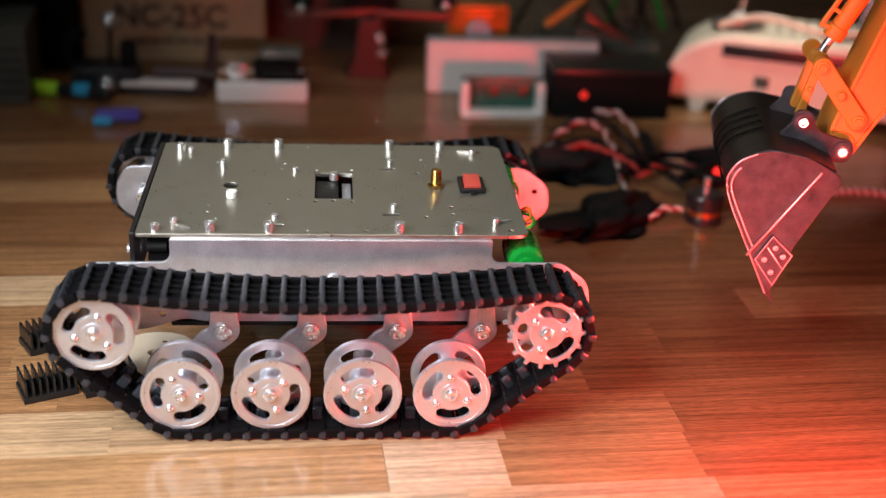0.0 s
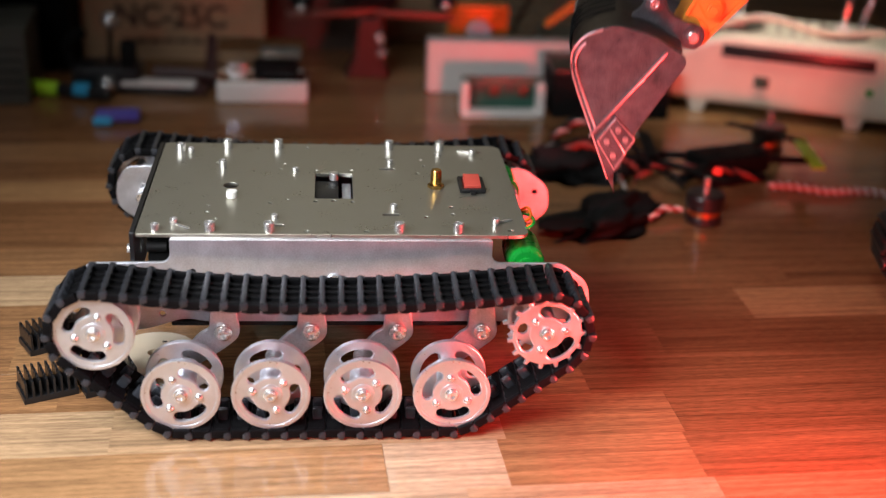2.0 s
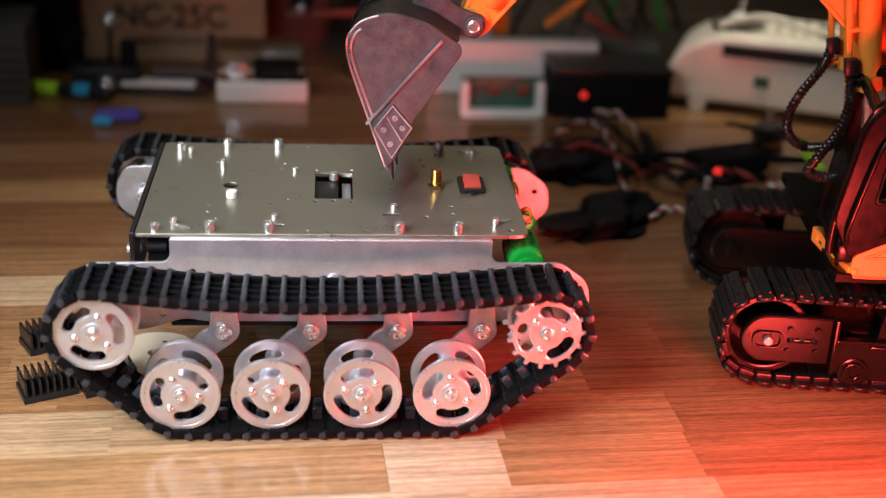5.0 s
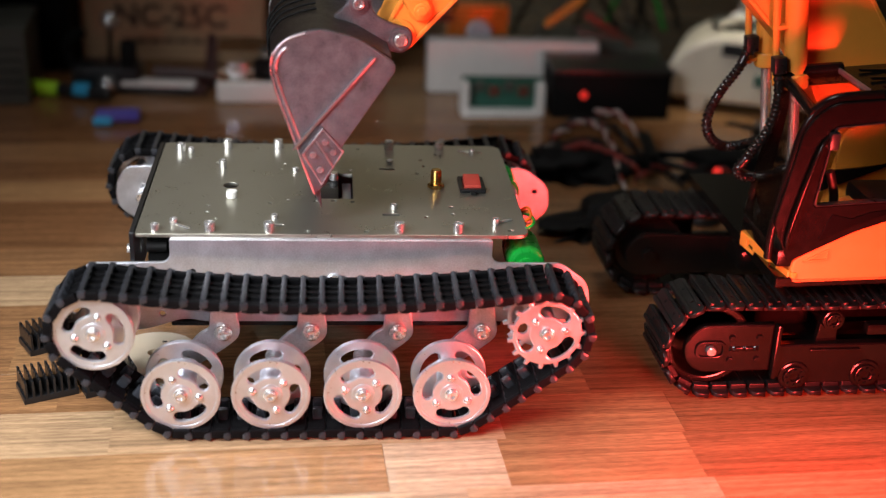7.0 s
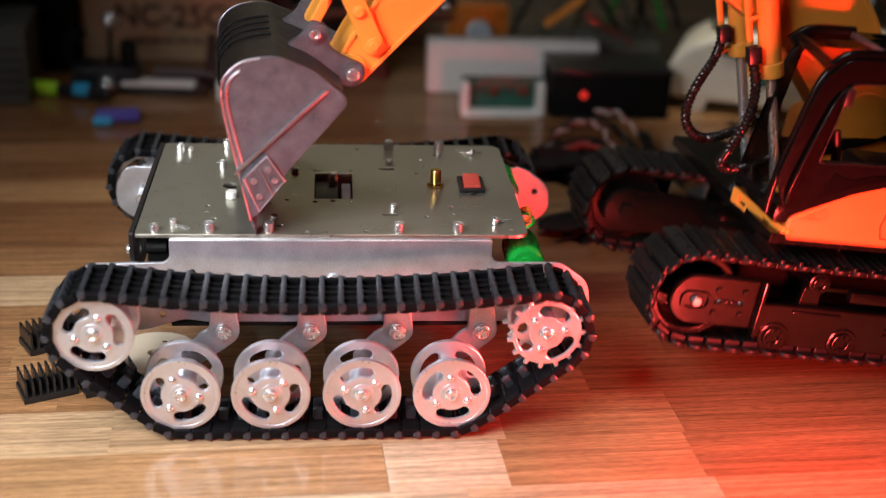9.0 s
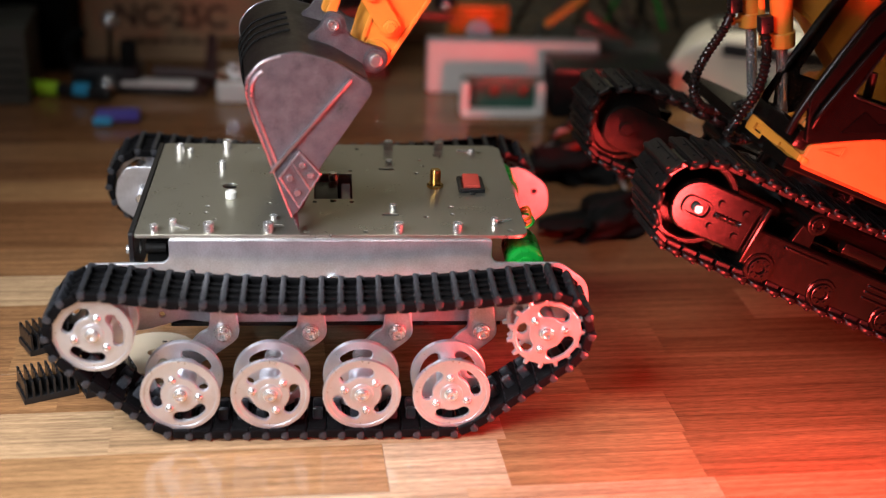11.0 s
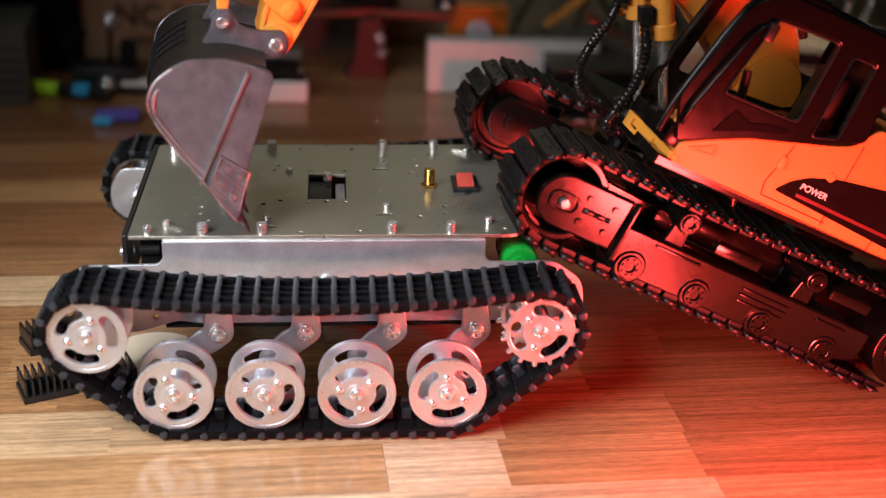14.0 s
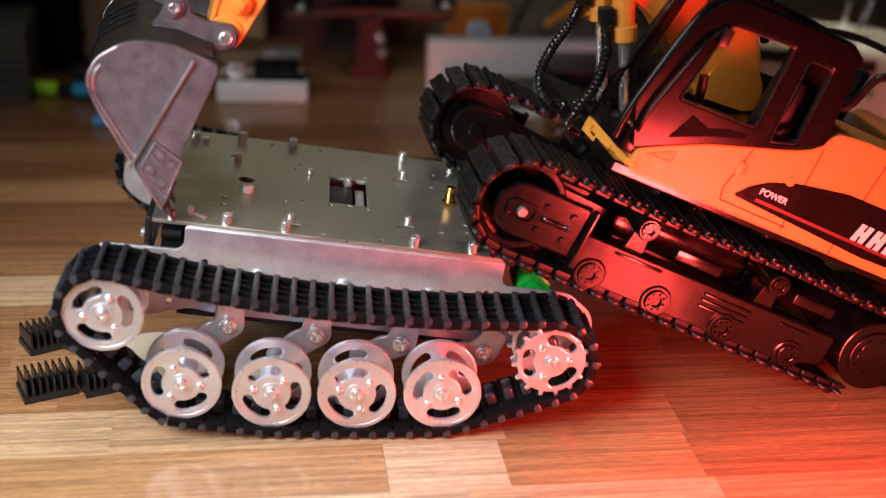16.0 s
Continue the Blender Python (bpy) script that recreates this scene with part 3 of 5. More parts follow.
def suspension():
    """Load wheels on their swinging arms; each wheel and arm moves on the chassis."""
    wheels, arms = [], []
    for side in (-1, 1):
        for i, (c, pv) in enumerate(zip(WHEELS, PIVOTS)):
            w = make_wheel("load_wheel", side, False, (24, 78, 75, 6)[i])
            w.parent = robot
            wheels.append((w, side, i))
            d = Vector((c[0] - pv[0], c[1] - pv[1]))
            n = Vector((-d.y, d.x)).normalized()
            n = n if n.x > 0 else -n
            o = [Vector((-0.0065, 0.0140)), Vector((0.0062, 0.0140)), Vector((0.0088, -0.0030)), d * 0.30 + n * 0.0078, d * 1.12 + n * 0.0050, d * 1.12 - n * 0.0050, d * 0.35 - n * 0.0070, Vector((-0.0072, 0.0010))]
            bm = sheet(bmesh.new(), rounded([tuple(p) for p in o], [0.002, 0.002, 0.005, 0.004, 0.004, 0.004, 0.004, 0.003]), [], 0.0030, 0.0006)
            a = part("swing_arm", bm, ALU, robot)
            bm = rod(bmesh.new(), (0, side * 0.001, 0), (0, side * 0.0040, 0), 0.0046, 20, bevel=0.0006)
            part("pivot_bolt", cap_screw(bm, (0, side * 0.0040, 0), 0.0028, 0.0026, (0, side, 0)), STEEL, a)
            part("axle", rod(bmesh.new(), (d.x, 0, d.y), (d.x, side * 0.022, d.y), 0.0025, 14), STEEL, a)
            arms.append((a, side, i))
    return wheels, arms


def hull_path(circles, sag=0.0):
    """The closed line round circles (x, z, r), clockwise from the top, with the top run sagging."""
    pts = []
    for x, z, r in circles:
        pts += [(x + r * math.cos(a), z + r * math.sin(a)) for a in np.linspace(0, 2 * math.pi, 72, endpoint=False)]
    pts = sorted(set((round(a, 6), round(b, 6)) for a, b in pts))

    def half(seq):
        out = []
        for p in seq:
            while len(out) > 1 and (out[-1][0] - out[-2][0]) * (p[1] - out[-2][1]) - (out[-1][1] - out[-2][1]) * (p[0] - out[-2][0]) <= 0:
                out.pop()
            out.append(p)
        return out
    low, up = half(pts), half(pts[::-1])
    loop = (low[:-1] + up[:-1])[::-1]
    fine = []
    for a, b in zip(loop, loop[1:] + loop[:1]):
        a, b = Vector(a), Vector(b)
        k = max(1, int((b - a).length / 0.002))
        long = (b - a).length > 0.1 and a.x < b.x
        for j in range(k):
            p = a.lerp(b, j / k)
            if long:
                p.y -= sag * 4 * (j / k) * (1 - j / k)
            fine.append(p)
    return fine


class Loop:
    def __init__(self, pts):
        self.p = np.array([tuple(p) for p in pts])
        step = np.linalg.norm(np.roll(self.p, -1, 0) - self.p, axis=1)
        self.s = np.concatenate([[0], np.cumsum(step)])
        self.length = self.s[-1]

    def at(self, s):
        """Place and outward angle at the length s along the loop."""
        def q(v):
            v = v % self.length
            i = min(int(np.searchsorted(self.s, v, side="right")) - 1, len(self.p) - 1)
            f = (v - self.s[i]) / max(1e-9, self.s[i + 1] - self.s[i])
            return self.p[i] * (1 - f) + self.p[(i + 1) % len(self.p)] * f
        a, b = q(s - 0.0035), q(s + 0.0035)
        return (a + b) / 2, math.degrees(math.atan2(b[1] - a[1], b[0] - a[0]))


N_LINK = 62
chassis()
LOAD_WHEELS, SWING_ARMS = suspension()
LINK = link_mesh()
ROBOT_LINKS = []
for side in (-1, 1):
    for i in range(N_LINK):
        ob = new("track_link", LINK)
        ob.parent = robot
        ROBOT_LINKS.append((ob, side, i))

# ---------------------------------------------------------------- the toy excavator
# Its own space: x backwards from the front idler, y across, z up from the ground.
X_IDLER, X_SPROCKET, X_R = (0.0, 0.0290), (0.2220, 0.0290), 0.0245
FOOT, L_BOOM, L_STICK = (0.0980, 0.1180), 0.260, 0.160
excavator = thing("toy_excavator", "yellow remote-controlled toy excavator with black tracks and grey bucket", "toy excavator")
T_OUT, T_IN = 0.083, 0.043


def x_link():
    bm = bmesh.new()
    w = T_OUT - T_IN
    o = [(-0.0047, -w / 2 + 0.003), (-0.0030, -w / 2), (0.0030, -w / 2), (0.0047, -w / 2 + 0.003), (0.0047, w / 2 - 0.003), (0.0030, w / 2), (-0.0030, w / 2), (-0.0047, w / 2 - 0.003)]
    sheet(bm, o, [], 0.0024, 0.0004, (0, 0, 0.0016), upright=False)
    box(bm, (-0.0030, 0, 0.0032), (0.0024, w - 0.003, 0.0020), 0.0006)
    box(bm, (0.0030, 0, 0.0031), (0.0014, w - 0.010, 0.0014), 0.0003)
    for y in (-0.013, 0.013):
        box(bm, (0, y, -0.0006), (0.0086, 0.0040, 0.0030), 0.0006)
        rod(bm, (0.0006, y * 0.6, 0.0028), (0.0006, y * 0.6, 0.0034), 0.0009, 6)
    me = bpy.data.meshes.new("track_link")
    bm.to_mesh(me)
    bm.free()
    me.materials.append(XTRACK)
    return me


def roller(name, x, z, side, r, parent):
    y = side * (T_OUT - 0.004)
    bm = rod(bmesh.new(), (x, side * (T_IN + 0.006), z), (x, y, z), r, 28, bevel=0.001)
    ro = part(name, bm, XFRAME, parent)
    bm = sheet(bmesh.new(), ring(x, z, r * 0.72, 24), [ring(x, z, r * 0.30, 12)], 0.0016, 0.0004, (0, y + side * 0.0006, 0))
    hub = part("hub", bm, XFRAME, ro)
    nut = bmesh.new()
    for k in range(8):
        a = k * math.pi / 4
        rod(nut, (x + r * 0.5 * math.cos(a), y, z + r * 0.5 * math.sin(a)), (x + r * 0.5 * math.cos(a), y + side * 0.0022, z + r * 0.5 * math.sin(a)), r * 0.09, 8)
    tagged(part("hub_bolts", nut, XFRAME, ro), kind="stuff")
    return ro


def undercarriage():
    for side in (-1, 1):
        y = side * (T_OUT - 0.0035)
        fr = sheet(bmesh.new(), rounded([(0.036, 0.0105), (0.058, 0.0060), (0.176, 0.0060), (0.196, 0.0130), (0.196, 0.0300), (0.036, 0.0300)], 0.003), [], 0.006, 0.001, (0, side * (T_OUT - 0.008), 0))
        frame_ob = part("track_frame", fr, XFRAME, excavator, "black moulded track frame")
        for x0, z0, w in ((0.0555, 0.0268, 0.028), (0.112, 0.0250, 0.030), (0.112, 0.0215, 0.030), (0.112, 0.0180, 0.030), (0.160, 0.0260, 0.020)):
            part("rib", box(bmesh.new(), (x0 + w / 2, y - side * 0.001, z0), (w, 0.0016, 0.0016), 0.0006), XFRAME, frame_ob)
        part("rib", box(bmesh.new(), (0.0358, y - side * 0.001, 0.0268), (0.0024, 0.0050, 0.0320), 0.0008), XFRAME, frame_ob)
        part("core", box(bmesh.new(), (0.115, side * 0.056, 0.020), (0.150, 0.020, 0.016), 0.003), XFRAME, frame_ob)
        bm = sheet(bmesh.new(), ring(0, 0.0280, 0.0142, 14, 90, 270) + [(0.0345, 0.0140), (0.0345, 0.0420)], [], 0.0050, 0.0012, (0, side * (T_OUT - 0.0085), 0))
        yoke = part("idler_yoke", bm, XFRAME, excavator, "rounded black idler yoke with spring")
        bm = sheet(bmesh.new(), rounded([(-0.0085, 0.0225), (0.0085, 0.0225), (0.0085, 0.0331), (-0.0085, 0.0331)], 0.0053), [rounded([(-0.0066, 0.0240), (0.0066, 0.0240), (0.0066, 0.0316), (-0.0066, 0.0316)], 0.0038)], 0.0016, 0.0004, (0, y - side * 0.002, 0))
        part("slot_rim", bm, XFRAME, yoke)
        part("idler_pin", rod(bmesh.new(), (0, y - side * 0.005, 0.0277), (0, y + side * 0.0005, 0.0277), 0.0026, 18, bevel=0.0006), STEEL, yoke, "bright steel idler pin")
        bm = tube(bmesh.new(), [(0.0105, y - side * 0.0035, 0.0280), (0.0180, y - side * 0.0035, 0.0280), (0.0265, y - side * 0.0035, 0.0280)], 0.0015, 10, 0.0007, 0.0010)
        part("tension_spring", bm, XFRAME, yoke)
        for x, z in ((0.0115, 0.0345), (0.0265, 0.0345), (0.0115, 0.0215), (0.0265, 0.0215)):
            part("bolt", sheet(bmesh.new(), ring(x, z, 0.0019, 6), [], 0.0016, 0.0003, (0, y - side * 0.002, 0)), XFRAME, yoke)
        bm = sheet(bmesh.new(), ring(0, 0.0280, 0.0142, 14, 90, 270) + [(0.0600, 0.0160), (0.0600, 0.0390)], [], 0.0040, 0.0010, (0, side * (T_IN + 0.0045), 0))
        rod(bm, (0, side * (T_IN + 0.0045), 0.0280), (0, side * (T_IN - 0.0005), 0.0280), 0.0045, 20, bevel=0.0008)
        part("inner_yoke", bm, XFRAME, excavator)
        bm = sheet(bmesh.new(), ring(*X_IDLER, X_R - 0.0008, 40), [ring(*X_IDLER, 0.0195, 32)], 0.020, 0.001, (0, side * 0.063, 0))
        sheet(bm, ring(*X_IDLER, 0.0196, 32), [], 0.0030, 0.0004, (0, side * 0.056, 0))
        rod(bm, (X_IDLER[0], side * 0.050, X_IDLER[1]), (X_IDLER[0], side * 0.058, X_IDLER[1]), 0.0050, 20)
        part("idler_wheel", bm, XFRAME, excavator)
        for k, x in enumerate((0.0484, 0.0890, 0.1315, 0.1745)):
            roller("road_roller", x, 0.0112, side, 0.0088, excavator)
        for x in (0.0656, 0.1479):
            roller("carrier_roller", x, 0.0445, side, 0.0062, excavator)
            bm = sheet(bmesh.new(), rounded([(x - 0.006, 0.029), (x + 0.006, 0.029), (x + 0.0042, 0.046), (x - 0.0042, 0.046)], 0.001), [], 0.004, 0.0006, (0, side * (T_OUT - 0.011), 0))
            part("carrier_post", bm, XFRAME, excavator)
        part("foot_step", box(bmesh.new(), (0.0990, side * (T_OUT - 0.006), 0.0390), (0.028, 0.006, 0.0060), 0.0008), XFRAME, excavator)
        part("foot_step", box(bmesh.new(), (0.1720, side * (T_OUT - 0.006), 0.0420), (0.026, 0.006, 0.0060), 0.0008), XFRAME, excavator)
        sp = roller("drive_sprocket", X_SPROCKET[0], X_SPROCKET[1], side, 0.0205, excavator)
        part("sprocket_cover", rod(bmesh.new(), (X_SPROCKET[0], y - side * 0.004, X_SPROCKET[1]), (X_SPROCKET[0], y + side * 0.001, X_SPROCKET[1]), 0.0120, 30, bevel=0.002), XFRAME, sp)
    bm = box(bmesh.new(), (0.110, 0, 0.0360), (0.084, 0.090, 0.0180), 0.006)
    for s in (-1, 1):
        box(bm, (0.065, s * 0.036, 0.032), (0.030, 0.026, 0.014), 0.004)
        box(bm, (0.160, s * 0.036, 0.032), (0.030, 0.026, 0.014), 0.004)
    part("cross_frame", bm, XFRAME, excavator)
    part("slew_ring", rod(bmesh.new(), (0.110, 0, 0.044), (0.110, 0, 0.0640), 0.044, 48, bevel=0.002), XFRAME, excavator)


def prism(bm, pts, y0, y1, bevel=0.002):
    """A solid with a side outline (x, z) between two planes across."""
    return sheet(bm, pts, [], abs(y1 - y0), bevel, (0, (y0 + y1) / 2, 0))


def house():
    y0 = -0.0780
    deck = bmesh.new()
    prism(deck, [(0.030, 0.0640), (0.262, 0.0690), (0.262, 0.0730), (0.030, 0.0700)], y0, 0.076, 0.001)
    part("deck", deck, XFRAME, excavator)
    bm = sheet(bmesh.new(), rounded([(0.0375, y0 - 0.001), (0.0410, y0 - 0.001), (0.0410, -0.030), (0.0300, -0.030), (0.0300, -0.0340)], 0.001), [], 0.0030, 0.0006, (0, 0, 0.0715), upright=False)
    part("front_corner", bm, YELLOW, excavator)
    # yellow front lip with two slots, from the corner inwards
    lip = Matrix.Translation((0.0375, y0 + 0.001, 0)) @ Matrix.Rotation(math.atan2(0.050, -0.0090), 4, "Z")
    bm = sheet(bmesh.new(), rounded([(0, 0.0655), (0.050, 0.0675), (0.050, 0.0760), (0, 0.0735)], 0.001), [rounded([(0.012, 0.0685), (0.019, 0.0687), (0.019, 0.0723), (0.012, 0.0718)], 0.0008), rounded([(0.036, 0.0692), (0.043, 0.0695), (0.043, 0.0735), (0.036, 0.0730)], 0.0008)], 0.0030, 0.0005, m=lip)
    part("front_lip", bm, YELLOW, excavator, "yellow front edge with two slots")
    # side skin: yellow lower panel, black swoosh panel
    skin = [(0.0375, 0.0660), (0.262, 0.0710), (0.262, 0.1330), (0.190, 0.1320), (0.150, 0.1310), (0.1310, 0.1285), (0.1266, 0.1225), (0.1225, 0.1157), (0.1150, 0.1120), (0.1014, 0.1076), (0.0882, 0.1030), (0.0685, 0.0962), (0.0504, 0.0873), (0.0375, 0.0800)]
    part("side_skin", prism(bmesh.new(), rounded(skin, 0.003), y0, y0 + 0.040, 0.0012), BODY_RED_LIT, excavator, "yellow side panel of the cab and engine cover")
    part("side_skin", prism(bmesh.new(), rounded([(0.1000, 0.0670), (0.262, 0.0710), (0.262, 0.1230), (0.150, 0.1200), (0.1000, 0.1000)], 0.006), 0.036, 0.076, 0.0012), BODY_RED_LIT, excavator)
    part("counterweight", prism(bmesh.new(), rounded([(0.225, 0.0700), (0.270, 0.0720), (0.282, 0.0900), (0.280, 0.1340), (0.225, 0.1340)], 0.008), -0.0770, 0.0750, 0.002), BODY_RED_LIT, excavator)
    part("engine_cover", prism(bmesh.new(), rounded([(0.130, 0.0720), (0.255, 0.0740), (0.252, 0.1300), (0.150, 0.1270), (0.130, 0.1180)], 0.006), y0 + 0.038, 0.070, 0.002), CABBLACK, excavator)
    sw = [(0.0960, 0.0785), (0.1020, 0.0860), (0.1100, 0.0915), (0.1243, 0.0970), (0.1538, 0.1030), (0.2500, 0.1070), (0.2500, 0.0790), (0.180, 0.0757)]
    sp = part("dark_panel", prism(bmesh.new(), rounded(sw, 0.002), y0 - 0.0008, y0 + 0.004, 0.0003), CABBLACK, excavator, "dark panel with white lettering on the side")
    bm = sheet(bmesh.new(), rounded([(0.108, 0.0800), (0.2485, 0.0812), (0.2485, 0.0830), (0.108, 0.0820)], 0.0006), [], 0.0010, 0.0002, (0, y0 - 0.0007, 0))
    part("stripe", bm, material("maroon_stripe", (0.10, 0.018, 0.018), 0.4), sp)
    up = Matrix.Translation((0.1162, y0 - 0.0012, 0.0862)) @ Matrix.Rotation(radians(-1), 4, "Y") @ UPRIGHT
    writing("lettering", "POWER", 0.0048, up, DECAL, sp)
    for k in range(5):
        x = 0.168 + k * 0.0105
        bm = sheet(bmesh.new(), [(x, 0.0826), (x + 0.0030, 0.0826), (x + 0.0036, 0.0862), (x + 0.0052, 0.0862), (x + 0.0048, 0.0826), (x + 0.0078, 0.0827), (x + 0.0096, 0.0928), (x + 0.0066, 0.0928), (x + 0.0060, 0.0890), (x + 0.0044, 0.0890), (x + 0.0050, 0.0928), (x + 0.0020, 0.0928)], [], 0.0008, 0, (0, y0 - 0.0013, 0))
        part("brand_mark", bm, DECAL, sp, "plain white block mark")
    seam = bmesh.new()
    for a, b in (((0.0930, 0.1030), (0.0890, 0.0800)), ((0.0890, 0.0800), (0.0910, 0.0735)), ((0.1275, 0.1180), (0.1300, 0.0720)), ((0.1640, 0.1300), (0.1620, 0.0700)), ((0.0910, 0.0735), (0.1318, 0.0740))):
        rod(seam, (a[0], y0 - 0.0001, a[1]), (b[0], y0 - 0.0001, b[1]), 0.00035, 6)
    part("panel_joint", seam, material("dark_joint", (0.09, 0.03, 0.01), 0.6), excavator)
    part("hinge", box(bmesh.new(), (0.0920, y0 - 0.0006, 0.0925), (0.0040, 0.0016, 0.0065), 0.0006), BODY_RED_LIT, excavator)
    part("door_lock", rod(bmesh.new(), (0.1205, y0 + 0.001, 0.0965), (0.1205, y0 - 0.0010, 0.0965), 0.0026, 18, bevel=0.0006), BODY_RED_LIT, excavator)
    bm = sheet(bmesh.new(), rounded([(0.0420, 0.0790), (0.0560, 0.0800), (0.0560, 0.0865)], 0.001), [rounded([(0.0455, 0.0800), (0.0550, 0.0808), (0.0550, 0.0850)], 0.0008)], 0.0012, 0.0003, (0, y0 - 0.0004, 0))
    part("raised_triangle", bm, BODY_RED_LIT, excavator)
    # cab
    cab = new("cab")
    cab.parent = excavator
    tagged(cab, "dark cab with tinted windows over a yellow lower side")
    side = rounded([(0.0345, 0.0792), (0.0504, 0.0870), (0.0685, 0.0959), (0.0882, 0.1027), (0.1050, 0.1085), (0.1268, 0.1195), (0.1195, 0.1640), (0.1110, 0.1695), (0.0450, 0.1650), (0.0330, 0.1530), (0.0240, 0.1000)], [0.002, 0.002, 0.003, 0.003, 0.003, 0.003, 0.007, 0.005, 0.007, 0.010, 0.004])
    win = rounded([(0.0481, 0.1530), (0.0850, 0.1568), (0.0876, 0.1128), (0.0432, 0.1100)], 0.003)
    rear = rounded([(0.0942, 0.1545), (0.1088, 0.1556), (0.1122, 0.1141), (0.0975, 0.1094)], 0.003)
    tri = rounded([(0.0483, 0.0912), (0.0542, 0.1062), (0.0649, 0.1034), (0.0744, 0.1070), (0.0849, 0.1083), (0.0849, 0.1062), (0.0670, 0.0997)], 0.0008)
    for y, lab in ((y0 + 0.0010, "side_wall"), (-0.0200, "side_wall")):
        wide = rounded([(0.0400, 0.1560), (0.1150, 0.1610), (0.1180, 0.1120), (0.0360, 0.1040)], 0.004)
        if y > -0.05:
            side = [(max(px, px * 0.9 + 0.0115), pz) for px, pz in side]
            wide = rounded([(0.0480, 0.1560), (0.1150, 0.1610), (0.1180, 0.1120), (0.0430, 0.1040)], 0.004)
        wl = part(lab, sheet(bmesh.new(), side, [win, rear] if y < -0.05 else [wide], 0.0034, 0.0008, (0, y, 0)), CABBLACK, cab)
        for nm, o in (("window", win), ("window", rear)) if y < -0.05 else (("window", wide),):
            g = part(nm, sheet(bmesh.new(), o, [], 0.0008, 0, (0, y, 0)), GLASS, wl)
            g.visible_shadow = False
        if lab and y < -0.05:
            for o in (win, rear):
                inner = [tuple(Vector(p) + (Vector((sum(q[0] for q in o) / len(o), sum(q[1] for q in o) / len(o))) - Vector(p)).normalized() * 0.0012) for p in o]
                part("seal", sheet(bmesh.new(), o, [inner], 0.0046, 0.0004, (0, y, 0)), BLACK, wl)
            # A sheet slightly proud of the wall; its black is the step recess's shade.
            part("step_recess", sheet(bmesh.new(), tri, [], 0.0040, 0.0003, (0, y - 0.0002, 0)), PITCH, wl)
    roof = rounded([(0.0700, 0.1672), (0.1120, 0.1705), (0.1215, 0.1655), (0.1215, 0.1600), (0.1120, 0.1660), (0.0700, 0.1632)], 0.0018)
    part("roof", prism(bmesh.new(), roof, y0 + 0.001, -0.0205, 0.0010), CABBLACK, cab)
    for y in (-0.0640, -0.0490, -0.0340):
        part("roof_rib", box(bmesh.new(), (0.0950, y, 0.1694), (0.036, 0.0030, 0.0014), 0.0006, Matrix.Rotation(radians(0), 4, "Y")), CABBLACK, cab)
    part("roof_header", tube(bmesh.new(), [(0.0380, y0 + 0.002, 0.1580), (0.0400, -0.0490, 0.1600), (0.0420, -0.0210, 0.1610)], 0.0030, 10), CABBLACK, cab)
    for y in (y0 + 0.0045, -0.0235):
        part("roof_rail", tube(bmesh.new(), [(0.0380, y, 0.1580), (0.0480, y, 0.1650), (0.0720, y, 0.1672)], 0.0036, 10), CABBLACK, cab)
    part("roof_edge", box(bmesh.new(), (0.0695, -0.0490, 0.1668), (0.0014, 0.0500, 0.0030), 0.0004), BUCKEDGE, cab)
    part("back_wall", prism(bmesh.new(), rounded([(0.1195, 0.104), (0.1265, 0.106), (0.1215, 0.166), (0.1165, 0.166)], 0.001), y0 + 0.003, -0.021, 0.0008), CABBLACK, cab)
    for y in (y0 + 0.0035, -0.0225):
        d = 0.0 if y < -0.05 else 0.0080
        part("pillar", tube(bmesh.new(), [(0.0250 + d, y, 0.0800), (0.0255 + d, y, 0.1000), (0.0335 + d, y, 0.1500), (0.0430 + d, y, 0.1620)], 0.0022, 10), CABBLACK, cab)
    part("front_sill", box(bmesh.new(), (0.0345, -0.0490, 0.0800), (0.0100, 0.0540, 0.0100), 0.002), CABBLACK, cab)
    g = part("windscreen", prism(bmesh.new(), [(0.0290, 0.0850), (0.0297, 0.0850), (0.0385, 0.1560), (0.0378, 0.1560)], y0 + 0.004, -0.023, 0.0001), GLASS, cab)
    g.visible_shadow = False
    g = part("roof_window", prism(bmesh.new(), [(0.0400, 0.1600), (0.0480, 0.1652), (0.0700, 0.1668), (0.0700, 0.1662), (0.0482, 0.1646), (0.0404, 0.1595)], y0 + 0.006, -0.025, 0.0001), GLASS, cab)
    g.visible_shadow = False
    part("grab_rail", tube(bmesh.new(), [(0.0320, y0 - 0.002, 0.0880), (0.0318, y0 - 0.0035, 0.1000), (0.0400, y0 - 0.0035, 0.1380), (0.0455, y0 - 0.001, 0.1480)], 0.0012, 10), CABBLACK, cab)
    part("wiper", box(bmesh.new(), (0.0480, y0 - 0.001, 0.1460), (0.0050, 0.0060, 0.0090), 0.001), BLACK, cab)
    bm = box(bmesh.new(), (0.0960, -0.0490, 0.1020), (0.030, 0.034, 0.012), 0.004)
    box(bm, (0.1100, -0.0490, 0.1230), (0.010, 0.032, 0.040), 0.004)
    part("seat", bm, BLACK, cab)
    part("console", tube(bmesh.new(), [(0.062, -0.064, 0.098), (0.060, -0.064, 0.112), (0.056, -0.064, 0.124)], 0.0024, 8), BLACK, cab)
    part("mirror", tube(bmesh.new(), [(0.1230, y0 + 0.012, 0.138), (0.134, y0 + 0.012, 0.142), (0.140, y0 + 0.012, 0.160), (0.150, y0 + 0.012, 0.164)], 0.0022, 8), BLACK, cab)
